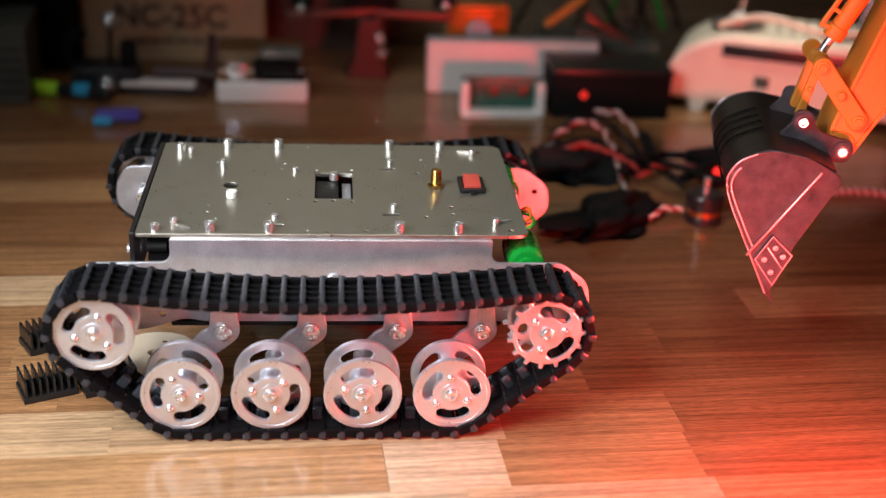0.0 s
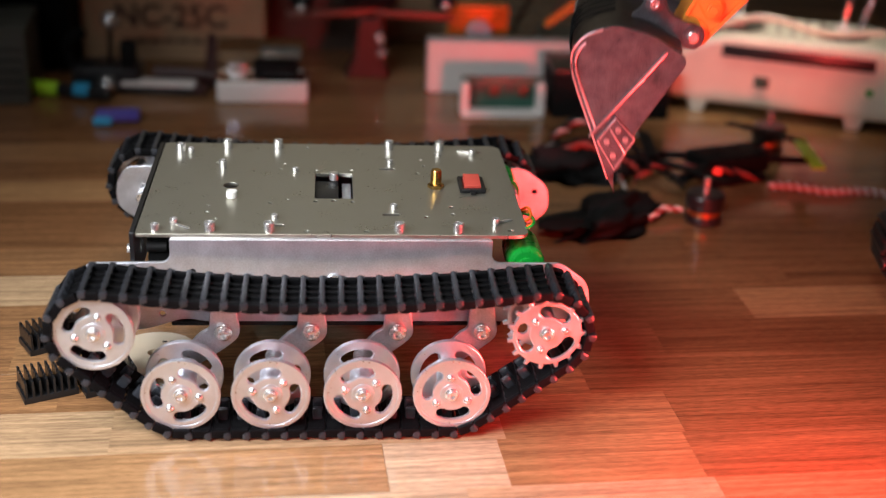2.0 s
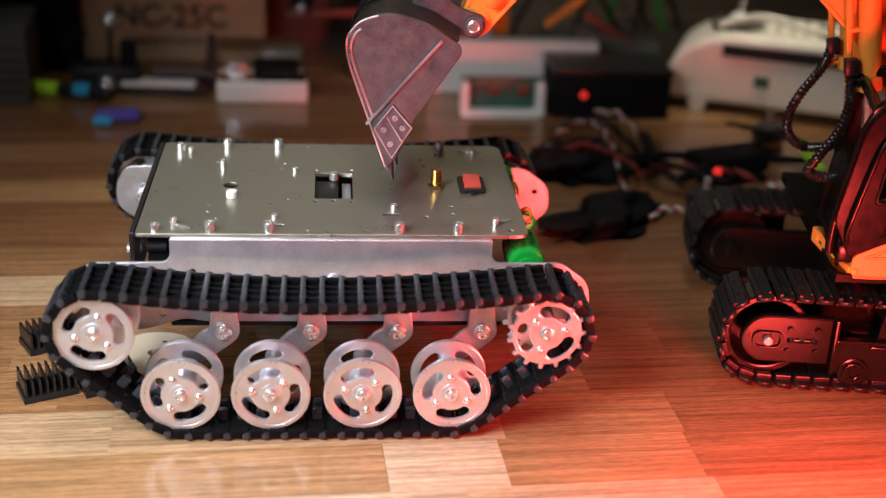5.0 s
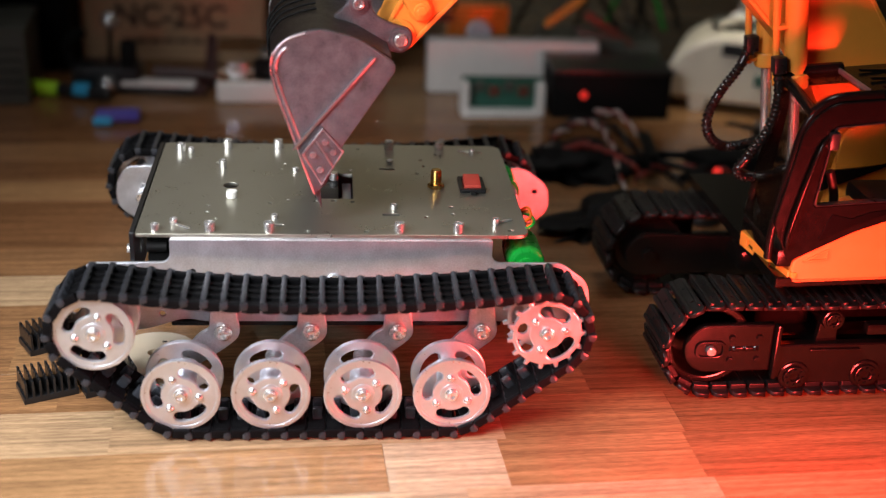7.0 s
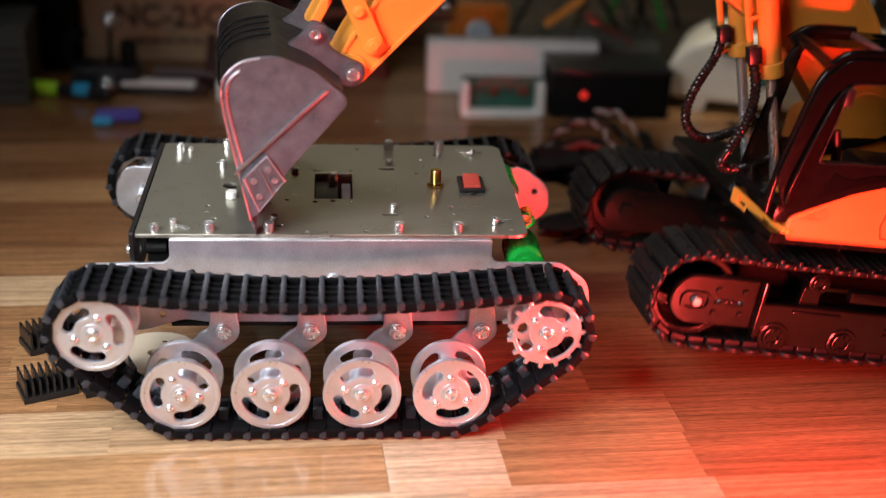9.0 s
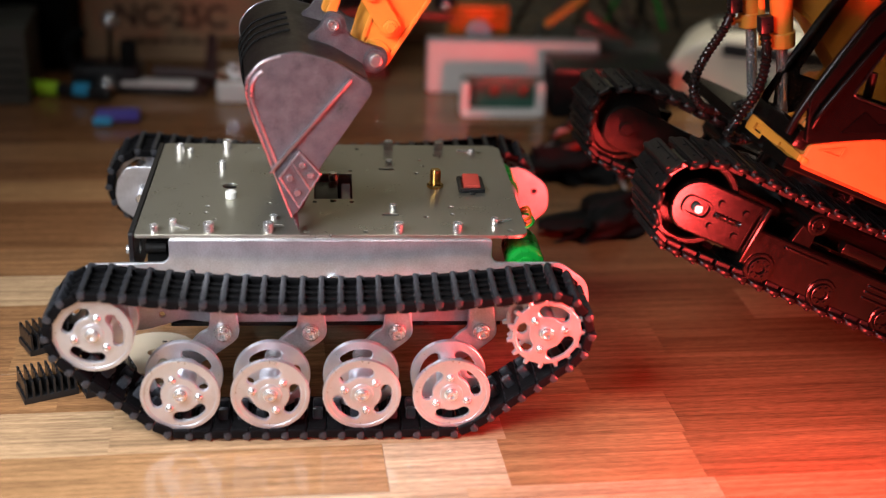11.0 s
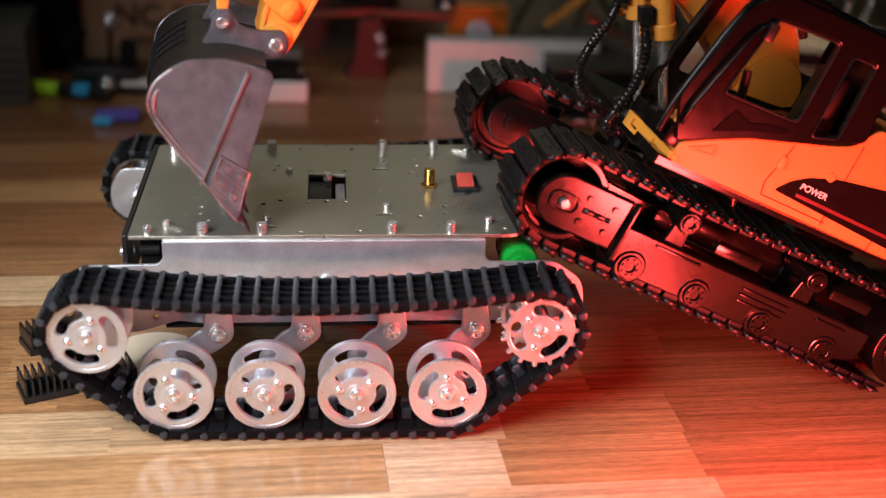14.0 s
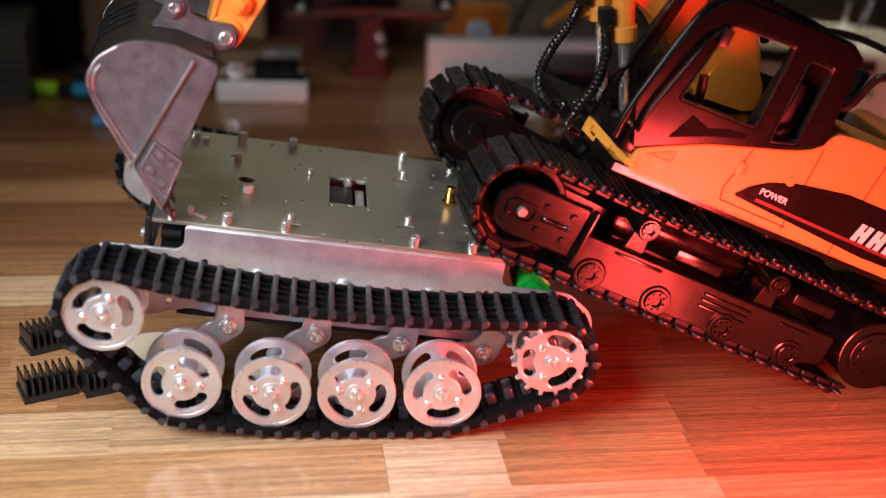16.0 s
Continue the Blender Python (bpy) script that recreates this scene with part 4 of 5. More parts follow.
    # rails behind the cab
    part("hand_rail", tube(bmesh.new(), [(0.140, 0.020, 0.128), (0.140, 0.020, 0.160), (0.175, 0.020, 0.172), (0.225, 0.020, 0.166), (0.230, 0.020, 0.128)], 0.0020, 8), BLACK, excavator)
    part("exhaust", rod(bmesh.new(), (0.200, 0.046, 0.125), (0.200, 0.046, 0.156), 0.0050, 18, bevel=0.001), BLACK, excavator)
    for s in (-1, 1):
        part("boom_lug", prism(bmesh.new(), ring(FOOT[0], FOOT[1], 0.0170, 22, -10, 190) + [(FOOT[0] - 0.024, 0.066), (FOOT[0] + 0.026, 0.066)], 0.003 + s * 0.019 - 0.002, 0.003 + s * 0.019 + 0.002, 0.0008), YELLOW, excavator)


def beam(bm, outline, half, lip=0.0014):
    """A box beam: a body with a raised rim on both cheeks."""
    sheet(bm, outline, [], 2 * half, 0.0010)
    c = Vector((sum(p[0] for p in outline) / len(outline), sum(p[1] for p in outline) / len(outline)))
    inner = []
    for i, p in enumerate(outline):
        a, b = Vector(outline[i - 1]), Vector(outline[(i + 1) % len(outline)])
        d = (b - a).normalized()
        n = Vector((-d.y, d.x))
        p = Vector(p)
        if n.dot(c - p) < 0:
            n = -n
        inner.append(tuple(p + n * 0.0022))
    for s in (-1, 1):
        sheet(bm, outline, [inner], 0.0012, 0.0004, (0, s * (half + 0.0004), 0))


def make_boom():
    """The boom about its foot, its tip at L_BOOM along +x (the picture's angle turns it)."""
    b = new("boom")
    b.parent = excavator
    up = [(-0.014, -0.004), (0.006, -0.016), (0.060, -0.002), (0.125, -0.006), (0.190, -0.004), (0.258, -0.012), (0.270, -0.004), (0.266, 0.010), (0.200, 0.032), (0.130, 0.050), (0.085, 0.050), (0.040, 0.045), (0.0, 0.024), (-0.014, 0.008)]
    up = [(x, -z) for x, z in up]
    bm = bmesh.new()
    beam(bm, rounded(up, 0.010), 0.0130)
    part("beam", bm, YELLOW, b, "yellow cranked boom")
    part("tip_pin", rod(bmesh.new(), (L_BOOM, -0.0200, 0), (L_BOOM, 0.0200, 0), 0.0050, 20, bevel=0.001), STEEL, b)
    part("cable", tube(bmesh.new(), [(0.006, -0.0150, -0.030), (0.060, -0.0155, -0.060), (0.140, -0.0155, -0.070), (0.230, -0.0150, -0.040)], 0.0024, 8), HOSE, b)
    return b


def make_stick():
    """The stick about the bucket pin, its upper end along +x."""
    s = new("stick")
    s.parent = excavator
    o = [(-0.0075, -0.0030), (-0.0030, -0.0088), (0.0100, -0.0098), (0.1000, -0.0190), (0.1650, -0.0200), (0.1950, -0.0060), (0.1900, 0.0120), (0.1500, 0.0190), (0.0800, 0.0175), (0.0080, 0.0105), (-0.0050, 0.0072)]
    bm = bmesh.new()
    beam(bm, rounded(o, 0.005), 0.0170)
    part("beam", bm, YELLOW, s, "yellow tapered stick")
    for side in (-1, 1):
        bm = sheet(bmesh.new(), ring(0.0175, 0.0, 0.0064, 28), [], 0.0022, 0.0006, (0, side * 0.0178, 0))
        sheet(bm, ring(0.0175, 0.0, 0.0046, 6), [], 0.0030, 0.0005, (0, side * 0.0205, 0))
        part("pin_cap", bm, YELLOW, s)
        bm = sheet(bmesh.new(), ring(0, 0, 0.0086, 30), [], 0.0016, 0.0005, (0, side * 0.0176, 0))
        part("boss", bm, YELLOW, s)
    return s


def make_bucket():
    """The bucket about its pin, as it stands level."""
    k = new("bucket")
    k.parent = excavator
    half = 0.0560
    o = [(-0.0218, -0.0816), (-0.0383, -0.0589), (-0.0560, -0.0340), (-0.0617, -0.0221), (-0.0610, -0.0150), (-0.0572, -0.0085), (-0.0500, -0.0030), (-0.0427, 0.0005), (-0.0240, 0.0010), (-0.0040, -0.0050), (-0.0024, -0.0090), (-0.0152, -0.0513), (-0.0175, -0.0740)]
    for s in (-1, 1):
        body = sheet(bmesh.new(), rounded(o, [0.001, 0.002, 0.006, 0.006, 0.005, 0.006, 0.006, 0.006, 0.004, 0.002, 0.002, 0.001, 0.001]), [], 0.0030, 0.0007, (0, s * (half - 0.0015), 0))
        part("side_plate", body, BUCKET, k)
    # curved shell between the side plates
    line = rounded([(-0.0218, -0.0816)] + o[1:8] + [(-0.0240, 0.0010), (-0.0060, -0.0035)], [0, 0.004, 0.006, 0.006, 0.005, 0.006, 0.006, 0.006, 0.004, 0], 4)
    inner = [tuple(Vector(p) + (Vector((-0.026, -0.028)) - Vector(p)).normalized() * 0.0028) for p in line]
    part("shell", sheet(bmesh.new(), line + inner[::-1], [], 2 * half - 0.006, 0.0003), SHELL, k)
    # raised rim along the back of the side and the diagonal rib
    for s in (-1, 1):
        y = s * (half + 0.0002)
        rim = [(-0.0365, -0.0560), (-0.0540, -0.0320), (-0.0585, -0.0230), (-0.0580, -0.0165), (-0.0560, -0.0130)]
        edge = [(-0.0218, -0.0810), (-0.0380, -0.0586), (-0.0556, -0.0340), (-0.0612, -0.0221), (-0.0604, -0.0152), (-0.0568, -0.0089), (-0.0497, -0.0035)]
        part("edge_bead", tube(bmesh.new(), [(x, y - s * 0.0004, z) for x, z in edge], 0.0006, 8), BUCKEDGE, k)
        bm = tube(bmesh.new(), [(x, y, z) for x, z in rim], 0.0008, 8)
        part("rim_bead", bm, BUCKEDGE if s < 0 else BUCKET, k)
        bm = box(bmesh.new(), (0, 0, 0), (0.0610, 0.0024, 0.0015), 0.0004, Matrix.Translation((-0.0265, y, -0.0332)) @ Matrix.Rotation(-math.atan2(-0.0575, -0.0247), 4, "Y"))
        part("rib", bm, BUCKEDGE, k)
        cut = rounded([(-0.0282, -0.0458), (-0.0145, -0.0544), (-0.0199, -0.0748), (-0.0341, -0.0618)], 0.0004, 2)
        cp = part("wear_plate", sheet(bmesh.new(), cut, [], 0.0024, 0.0006, (0, s * (half + 0.0008), 0)), BUCKET, k)
        mid = Vector((-0.0235, -0.0590))
        rim_in = [tuple(Vector(p) + (mid - Vector(p)).normalized() * 0.0011) for p in cut]
        part("edge_bead", sheet(bmesh.new(), cut, [rim_in], 0.0010, 0.0003, (0, s * (half + 0.0021), 0)), BUCKEDGE, cp)
        for x, z in ((-0.0249, -0.0524), (-0.0196, -0.0563), (-0.0287, -0.0605), (-0.0231, -0.0669)):
            part("bolt", cap_screw(bmesh.new(), (x, s * (half + 0.0018), z), 0.0016, 0.0012, (0, s, 0)), BUCKEDGE, cp)
        part("bead", box(bmesh.new(), (0, 0, 0), (0.0160, 0.0012, 0.0009), 0.0003, Matrix.Translation((-0.0232, s * (half + 0.0021), -0.0586)) @ Matrix.Rotation(-math.atan2(-0.0108, 0.0120), 4, "Y")), BUCKEDGE, cp)
    for i in range(5):
        y = -half + 0.007 + i * (2 * half - 0.014) / 4
        bm = sheet(bmesh.new(), [(-0.0290, -0.0730), (-0.0245, -0.0690), (-0.0185, -0.0800), (-0.0150, -0.0890), (-0.0240, -0.0790)], [], 0.0090, 0.0012, (0, y, 0))
        part("tooth", bm, BUCKET, k)
    for s in (-1, 1):
        ear = rounded([(-0.0360, 0.0010), (-0.0310, 0.0080), (-0.0310, 0.0165), (-0.0215, 0.0175), (-0.0170, 0.0080), (-0.0060, 0.0062), (0.0040, 0.0066), (0.0070, 0.0), (0.0040, -0.0070), (-0.0060, -0.0075)], [0.002, 0.004, 0.006, 0.006, 0.006, 0.004, 0.005, 0.006, 0.005, 0.002])
        bm = sheet(bmesh.new(), ear, [], 0.0040, 0.0008, (0, s * 0.0235, 0))
        for x, z, r in ((0, 0, 0.0056), (-0.0257, 0.0111, 0.0050)):
            sheet(bm, ring(x, z, r, 24), [], 0.0018, 0.0005, (0, s * 0.0260, 0))
        e = part("ear", bm, BUCKET, k)
        for x, z, r in ((0, 0, 0.0036), (-0.0257, 0.0111, 0.0028)):
            part("pin", cap_screw(bmesh.new(), (x, s * 0.0262, z), r, 0.0022, (0, s, 0)) if r < 0.003 else rod(bmesh.new(), (x, s * 0.0262, z), (x, s * 0.0285, z), r, 20, bevel=0.0012), STEEL, e)
    for i in range(4):
        y = -0.0180 + i * 0.012
        bm = tube(bmesh.new(), [(-0.0440, y, 0.0010), (-0.0525, y, -0.0040), (-0.0600, y, -0.0110), (-0.0625, y, -0.0220), (-0.0570, y, -0.0340)], 0.0006, 8)
        part("shell_rib", bm, MATT, k)
    return k


def make_link(name, length, y_half, wide, mat, parent):
    """A pair of link bars from the origin along +x."""
    l = new(name)
    l.parent = parent
    for s in (-1, 1):
        o = ring(0, 0, wide, 10, 90, 270) + ring(length, 0, wide, 10, -90, 90)
        bm = sheet(bmesh.new(), o, [], 0.0034, 0.0008, (0, s * y_half, 0))
        for x in (0, length * 0.5, length):
            sheet(bm, ring(x, 0, wide * (0.72 if x != length * 0.5 else 0.6), 24), [], 0.0016, 0.0005, (0, s * (y_half + 0.0022), 0))
            sheet(bm, ring(x, 0, wide * 0.48, 6), [], 0.0022, 0.0004, (0, s * (y_half + 0.0032), 0))
        part("bar", bm, mat, l)
    return l


def make_ram(name, reach, r, length, parent, piping=True):
    """A hydraulic ram in two pieces: a barrel from its eye along +x, and a rod from the other end along +x."""
    a, b = new(name + "_barrel"), new(name + "_rod")
    a.parent = b.parent = parent
    bm = rod(bmesh.new(), (0, 0, 0), (reach, 0, 0), r, 24, bevel=0.0008)
    rod(bm, (reach * 0.90, 0, 0), (reach + 0.001, 0, 0), r * 1.18, 24, bevel=0.0008)
    rod(bm, (0, -r * 1.2, 0), (0, r * 1.2, 0), r * 1.2, 20)
    part("barrel", bm, YELLOW, a)
    if piping:
        bm = rod(bmesh.new(), (reach * 0.2, 0, -r * 1.8), (reach * 0.98, 0, -r * 1.8), r * 0.32, 10)
        for f in (0.3, 0.55, 0.8, 0.95):
            box(bm, (reach * f, 0, -r * 1.3), (0.0022, r * 0.9, r * 1.3), 0.0004)
        part("oil_pipe", bm, YELLOW, a)
    part("piston", rod(bmesh.new(), (0.004, 0, 0), (length, 0, 0), r * 0.5, 18), STEEL, b)
    part("eye", rod(bmesh.new(), (0, -r * 0.8, 0), (0, r * 0.8, 0), r * 0.85, 18, bevel=0.0006), YELLOW, b)
    return a, b


undercarriage()
house()
BOOM, STICK, BUCKET_OB = make_boom(), make_stick(), make_bucket()
L_ROCK, L_LINK = 0.0373, 0.0306
ROCKER = make_link("rocker_link", L_ROCK, 0.0205, 0.0054, YELLOW, excavator)
HLINK = make_link("bucket_link", L_LINK, 0.0100, 0.0026, YELLOW, excavator)
RAM_B = make_ram("bucket_ram", 0.066, 0.0050, 0.085, excavator)
RAM_L = make_ram("boom_ram", 0.074, 0.0060, 0.100, excavator)
RAM_R = make_ram("boom_ram", 0.074, 0.0060, 0.100, excavator)
LINES = ([(0.060, -0.004, -0.011), (0.072, -0.005, -0.017), (0.086, -0.006, -0.029), (0.099, -0.006, -0.036), (0.111, -0.005, -0.035), (0.120, -0.002, -0.025), (0.122, 0.004, -0.004), (0.121, 0.012, 0.012)],
         [(0.062, -0.004, -0.011), (0.078, -0.006, -0.011), (0.094, -0.008, -0.017), (0.108, -0.008, -0.028), (0.117, -0.006, -0.033), (0.123, -0.002, -0.022), (0.122, 0.002, 0.0)])
for (barrel, piston), line in zip((RAM_R, RAM_L), LINES):
    part("hose", tube(bmesh.new(), line, 0.0023, 10, 0.0009, 0.0013), HOSE, barrel, "ribbed black hydraulic hose")
    part("hose_end", box(bmesh.new(), (0.060, -0.004, -0.0105), (0.0090, 0.0070, 0.0070), 0.001), BLACK, barrel)
X_LINK = x_link()
N_XLINK = 57
X_LINKS = []
for side in (-1, 1):
    for i in range(N_XLINK):
        ob = new("track_link", X_LINK)
        ob.parent = excavator
        X_LINKS.append((ob, side, i))

# ---------------------------------------------------------------- things on the table round the robot
def heat_sink(at):
    """A small black pin-fin heat sink."""
    hs = thing("heat_sink", "small black finned aluminium heat sink on the table", "heat sink", "heat sinks", at)
    part("base", box(bmesh.new(), (0, 0, 0.0018), (0.028, 0.020, 0.0036), 0.0004), BLACK, hs)
    for i in range(8):
        x = -0.0125 + i * 0.0036
        fin_out = [(-0.010, 0.0030), (0.010, 0.0030)]
        for q in range(4, -1, -1):
            a = -0.010 + q * 0.0042
            fin_out += [(a + 0.0032, 0.0125), (a, 0.0125)] + ([(a, 0.0105), (a - 0.0010, 0.0105)] if q else [])
        part("fin", sheet(bmesh.new(), fin_out, [], 0.0011, 0, (x, 0, 0), Matrix.Rotation(radians(90), 4, "Z")), BLACK, hs)
    return hs


sink = heat_sink(pose(-0.163, -0.0640, 0, 0, 0, 24))
copy_thing(sink, pose(-0.133, -0.058, 0, 0, 0, 24))
copy_thing(sink, pose(-0.172, -0.012, 0, 0, 0, 30))
copy_thing(sink, pose(-0.150, -0.010, 0, 0, 0, 62))
tag = thing("plywood_disc", "pale plywood disc with dark markings lying under the robot", "disc", at=pose(-0.112, -0.028, 0.0002))
part("disc", sheet(bmesh.new(), ring(0, 0, 0.024, 40), [ring(0, 0, 0.004, 16)], 0.003, 0.0004, (0, 0, 0.0015), upright=False), PALEWOOD, tag)
for k in range(6):
    part("mark", box(bmesh.new(), (0.004 + 0.004 * (k % 3), 0.012 - 0.010 * (k // 3), 0.0031), (0.0026, 0.0016, 0.0002)), INK, tag)


def carton(name, label, x0, x1, y, depth, h, mat, turn=0.0):
    t = thing(name, label, "box", at=pose((x0 + x1) / 2, y, 0, 0, 0, turn))
    part("body", box(bmesh.new(), (0, depth / 2, h / 2 + 0.0003), (x1 - x0, depth, h), 0.002), mat, t)
    return t


card = carton("cardboard_box", "brown cardboard box with dark printed lettering standing upright", -0.250, -0.078, 0.560, 0.12, 0.16, CARD)
writing("lettering", "NC-25C", 0.030, Matrix.Translation((-0.002, -0.0006, 0.043)) @ UPRIGHT, INK, card)
for k in range(8):
    part("print_bar", box(bmesh.new(), (-0.043 + k * 0.0130, -0.0005, 0.020), (0.0105, 0.0006, 0.0035)), INK, card)
part("tape", box(bmesh.new(), (0.05, -0.0004, 0.14), (0.03, 0.0006, 0.03)), PALEWOOD, card)
dark = carton("dark_box", "dark brown box behind the cardboard box", -0.076, 0.040, 0.610, 0.10, 0.17, material("dark_brown_card", (0.06, 0.035, 0.025), 0.7, 0, 0.2, 60))
part("lid", box(bmesh.new(), (0, 0.05, 0.172), (0.120, 0.104, 0.004), 0.001), MATT, dark)
shade = carton("brown_box", "low brown box at the back of the table", -0.040, 0.140, 0.660, 0.10, 0.045, CARD)
part("lid", box(bmesh.new(), (0, 0.05, 0.047), (0.184, 0.104, 0.004), 0.001), CARD, shade)
blk = carton("black_case", "large matt black case at the edge of the table", -0.52, -0.252, 0.52, 0.16, 0.20, MATT)
part("latch", box(bmesh.new(), (0.08, -0.003, 0.10), (0.02, 0.006, 0.03), 0.002), BLACK, blk)
gbox = carton("grey_box", "small grey green plastic box", -0.345, -0.270, 0.415, 0.08, 0.062, GREY, 4)
part("lid", box(bmesh.new(), (0, 0.04, 0.064), (0.077, 0.082, 0.006), 0.002), GREY, gbox)
for k in range(5):
    part("groove", box(bmesh.new(), (0.0, -0.0004, 0.012 + k * 0.009), (0.070, 0.0016, 0.0024), 0.0004), BLACK, gbox)

pen = thing("highlighter", "lime green highlighter pen with a black grip", "pen", at=pose(-0.262, 0.445, 0.0068, 0, 0, -14))
part("barrel", rod(bmesh.new(), (-0.014, 0, 0), (0.012, 0, 0), 0.0065, 18, bevel=0.002), LIME, pen)
part("grip", rod(bmesh.new(), (0.012, 0, 0), (0.060, -0.004, 0.001), 0.0060, 18, bevel=0.002), BLACK, pen)
part("band", rod(bmesh.new(), (0.028, -0.002, 0.002), (0.042, -0.0025, 0.002), 0.0066, 18, bevel=0.001), CYAN, pen)
kn = thing("violet_tool", "violet and blue plastic handled tool", "tool", at=pose(-0.190, 0.372, 0.0055, 0, 0, 6))
part("handle", box(bmesh.new(), (0, 0, 0.002), (0.036, 0.012, 0.010), 0.004), VIOLET, kn)
part("tip", box(bmesh.new(), (-0.012, -0.006, -0.001), (0.016, 0.008, 0.007), 0.003), CYAN, kn)

cl = thing("helping_stand", "black clamp stand with steel ball joints", "stand", at=pose(-0.212, 0.470, 0))
part("base", box(bmesh.new(), (0, 0, 0.012), (0.060, 0.036, 0.024), 0.005), BLACK, cl)
part("post", rod(bmesh.new(), (0.002, 0, 0.02), (0.004, 0, 0.060), 0.0022, 16), MATT, cl)
part("ball_joint", ball(bmesh.new(), (0.004, 0, 0.062), 0.0085), STEEL, cl)
part("ball_joint", ball(bmesh.new(), (0.002, -0.022, 0.010), 0.0075), STEEL, cl)
part("arm", tube(bmesh.new(), [(-0.03, 0, 0.02), (-0.035, 0, 0.04), (-0.020, 0, 0.052)], 0.005, 8), MATT, cl)
part("clamp", box(bmesh.new(), (0.020, -0.01, 0.030), (0.014, 0.014, 0.030), 0.003), MATT, cl)

st = thing("white_strip", "flat white plastic strip with red end on a black tray", "strip", at=pose(-0.166, 0.455, 0, 0, 0, -3))
part("tray", box(bmesh.new(), (0, 0.004, 0.0042), (0.066, 0.020, 0.008), 0.002), BLACK, st)
part("cover", box(bmesh.new(), (0, 0, 0.0102), (0.064, 0.016, 0.004), 0.001), WHITE, st)
part("end_cap", box(bmesh.new(), (0.036, 0, 0.006), (0.012, 0.016, 0.010), 0.003), DARKRED, st)
fin = thing("model_tail", "dark red model aircraft tail fin", "model part", at=pose(-0.122, 0.470, 0))
part("fin", sheet(bmesh.new(), rounded([(-0.008, 0.002), (0.008, 0.002), (0.006, 0.050), (-0.001, 0.052)], 0.002), [], 0.005, 0.001), DARKRED, fin)
part("fuselage", tube(bmesh.new(), [(-0.050, 0, 0.016), (-0.010, 0, 0.014), (0.012, 0, 0.010)], 0.006, 10), DARKRED, fin)

wb = thing("acrylic_case", "white plastic tray with a clear cover over dark parts", "case", at=pose(-0.0745, 0.430, 0, 0, 0, 2))
part("tray", box(bmesh.new(), (0, 0.025, 0.0095), (0.079, 0.050, 0.0180), 0.003), WHITE, wb)
cv = part("cover", box(bmesh.new(), (0, 0.025, 0.0330), (0.077, 0.048, 0.028), 0.003), ACRYLIC, wb, "clear acrylic cover")
cv.visible_shadow = False
part("dark_part", box(bmesh.new(), (0.012, 0.026, 0.0265), (0.040, 0.022, 0.012), 0.003), MATT, wb)
part("dark_part", box(bmesh.new(), (0.016, 0.020, 0.0400), (0.036, 0.018, 0.006), 0.002), GREY, wb)
part("bright_part", box(bmesh.new(), (-0.022, 0.020, 0.0260), (0.016, 0.016, 0.013), 0.003), STEEL, wb)

dr = thing("red_frame_drone", "red and dark metal drone frame standing on a post", "drone frame", at=pose(0.020, 0.520, 0))
part("post", prism(bmesh.new(), rounded([(-0.022, 0.0), (0.020, 0.0), (0.014, 0.020), (0.011, 0.058), (-0.010, 0.058), (-0.013, 0.022)], 0.003), -0.010, 0.012, 0.002), DARKRED, dr)
part("arm", box(bmesh.new(), (-0.030, 0.0, 0.062), (0.084, 0.010, 0.007), 0.002, Matrix.Rotation(radians(-4), 4, "Y")), REDBAR, dr)
part("arm", box(bmesh.new(), (0.036, 0.0, 0.062), (0.084, 0.010, 0.007), 0.002, Matrix.Rotation(radians(3), 4, "Y")), REDBAR, dr)
part("body", box(bmesh.new(), (0.0, 0.01, 0.074), (0.050, 0.030, 0.012), 0.003), MATT, dr)
for x, z in ((0.010, 0.040), (0.012, 0.026), (-0.062, 0.066), (0.070, 0.072)):
    part("bolt", ball(bmesh.new(), (x, -0.012, z), 0.0050), STEEL, dr)
for x in (-0.062, 0.070):
    part("motor", rod(bmesh.new(), (x, 0, 0.066), (x, 0, 0.082), 0.011, 20, bevel=0.002), MATT, dr)

lw = thing("white_board", "long upright white plastic panel", "panel", at=pose(0.150, 0.470, 0))
part("panel", box(bmesh.new(), (0, 0.010, 0.0243), (0.156, 0.020, 0.048), 0.002), WHITE, lw)
part("knob", rod(bmesh.new(), (0.040, 0.0, 0.038), (0.040, -0.004, 0.038), 0.0055, 18, bevel=0.001), CREAM, lw)
oc = thing("orange_cooler", "orange finned metal cooler with a small round fan", "cooler", at=pose(0.122, 0.5150, 0))
part("foot", box(bmesh.new(), (0, 0.02, 0.014), (0.040, 0.026, 0.028), 0.002), MATT, oc)
for k in range(9):
    part("fin", box(bmesh.new(), (0, 0.015, 0.030 + k * 0.0048), (0.056, 0.030, 0.0024), 0.0006), ORANGE, oc)
part("core", box(bmesh.new(), (0, 0.018, 0.049), (0.030, 0.024, 0.042), 0.002), ORANGE, oc)
part("fan", rod(bmesh.new(), (0.0, -0.002, 0.046), (0.0, -0.008, 0.046), 0.0125, 26, bevel=0.002), material("pale_blue_plastic", (0.35, 0.42, 0.46), 0.3), oc)

pc = thing("circuit_module", "green circuit board module with pale metal sockets", "circuit board", at=pose(0.1335, 0.400, 0))
part("board", box(bmesh.new(), (0, 0.018, 0.0162), (0.070, 0.004, 0.032), 0.0006), PCB, pc)
part("base", box(bmesh.new(), (0, 0.012, 0.0022), (0.072, 0.024, 0.004), 0.001), WHITE, pc)
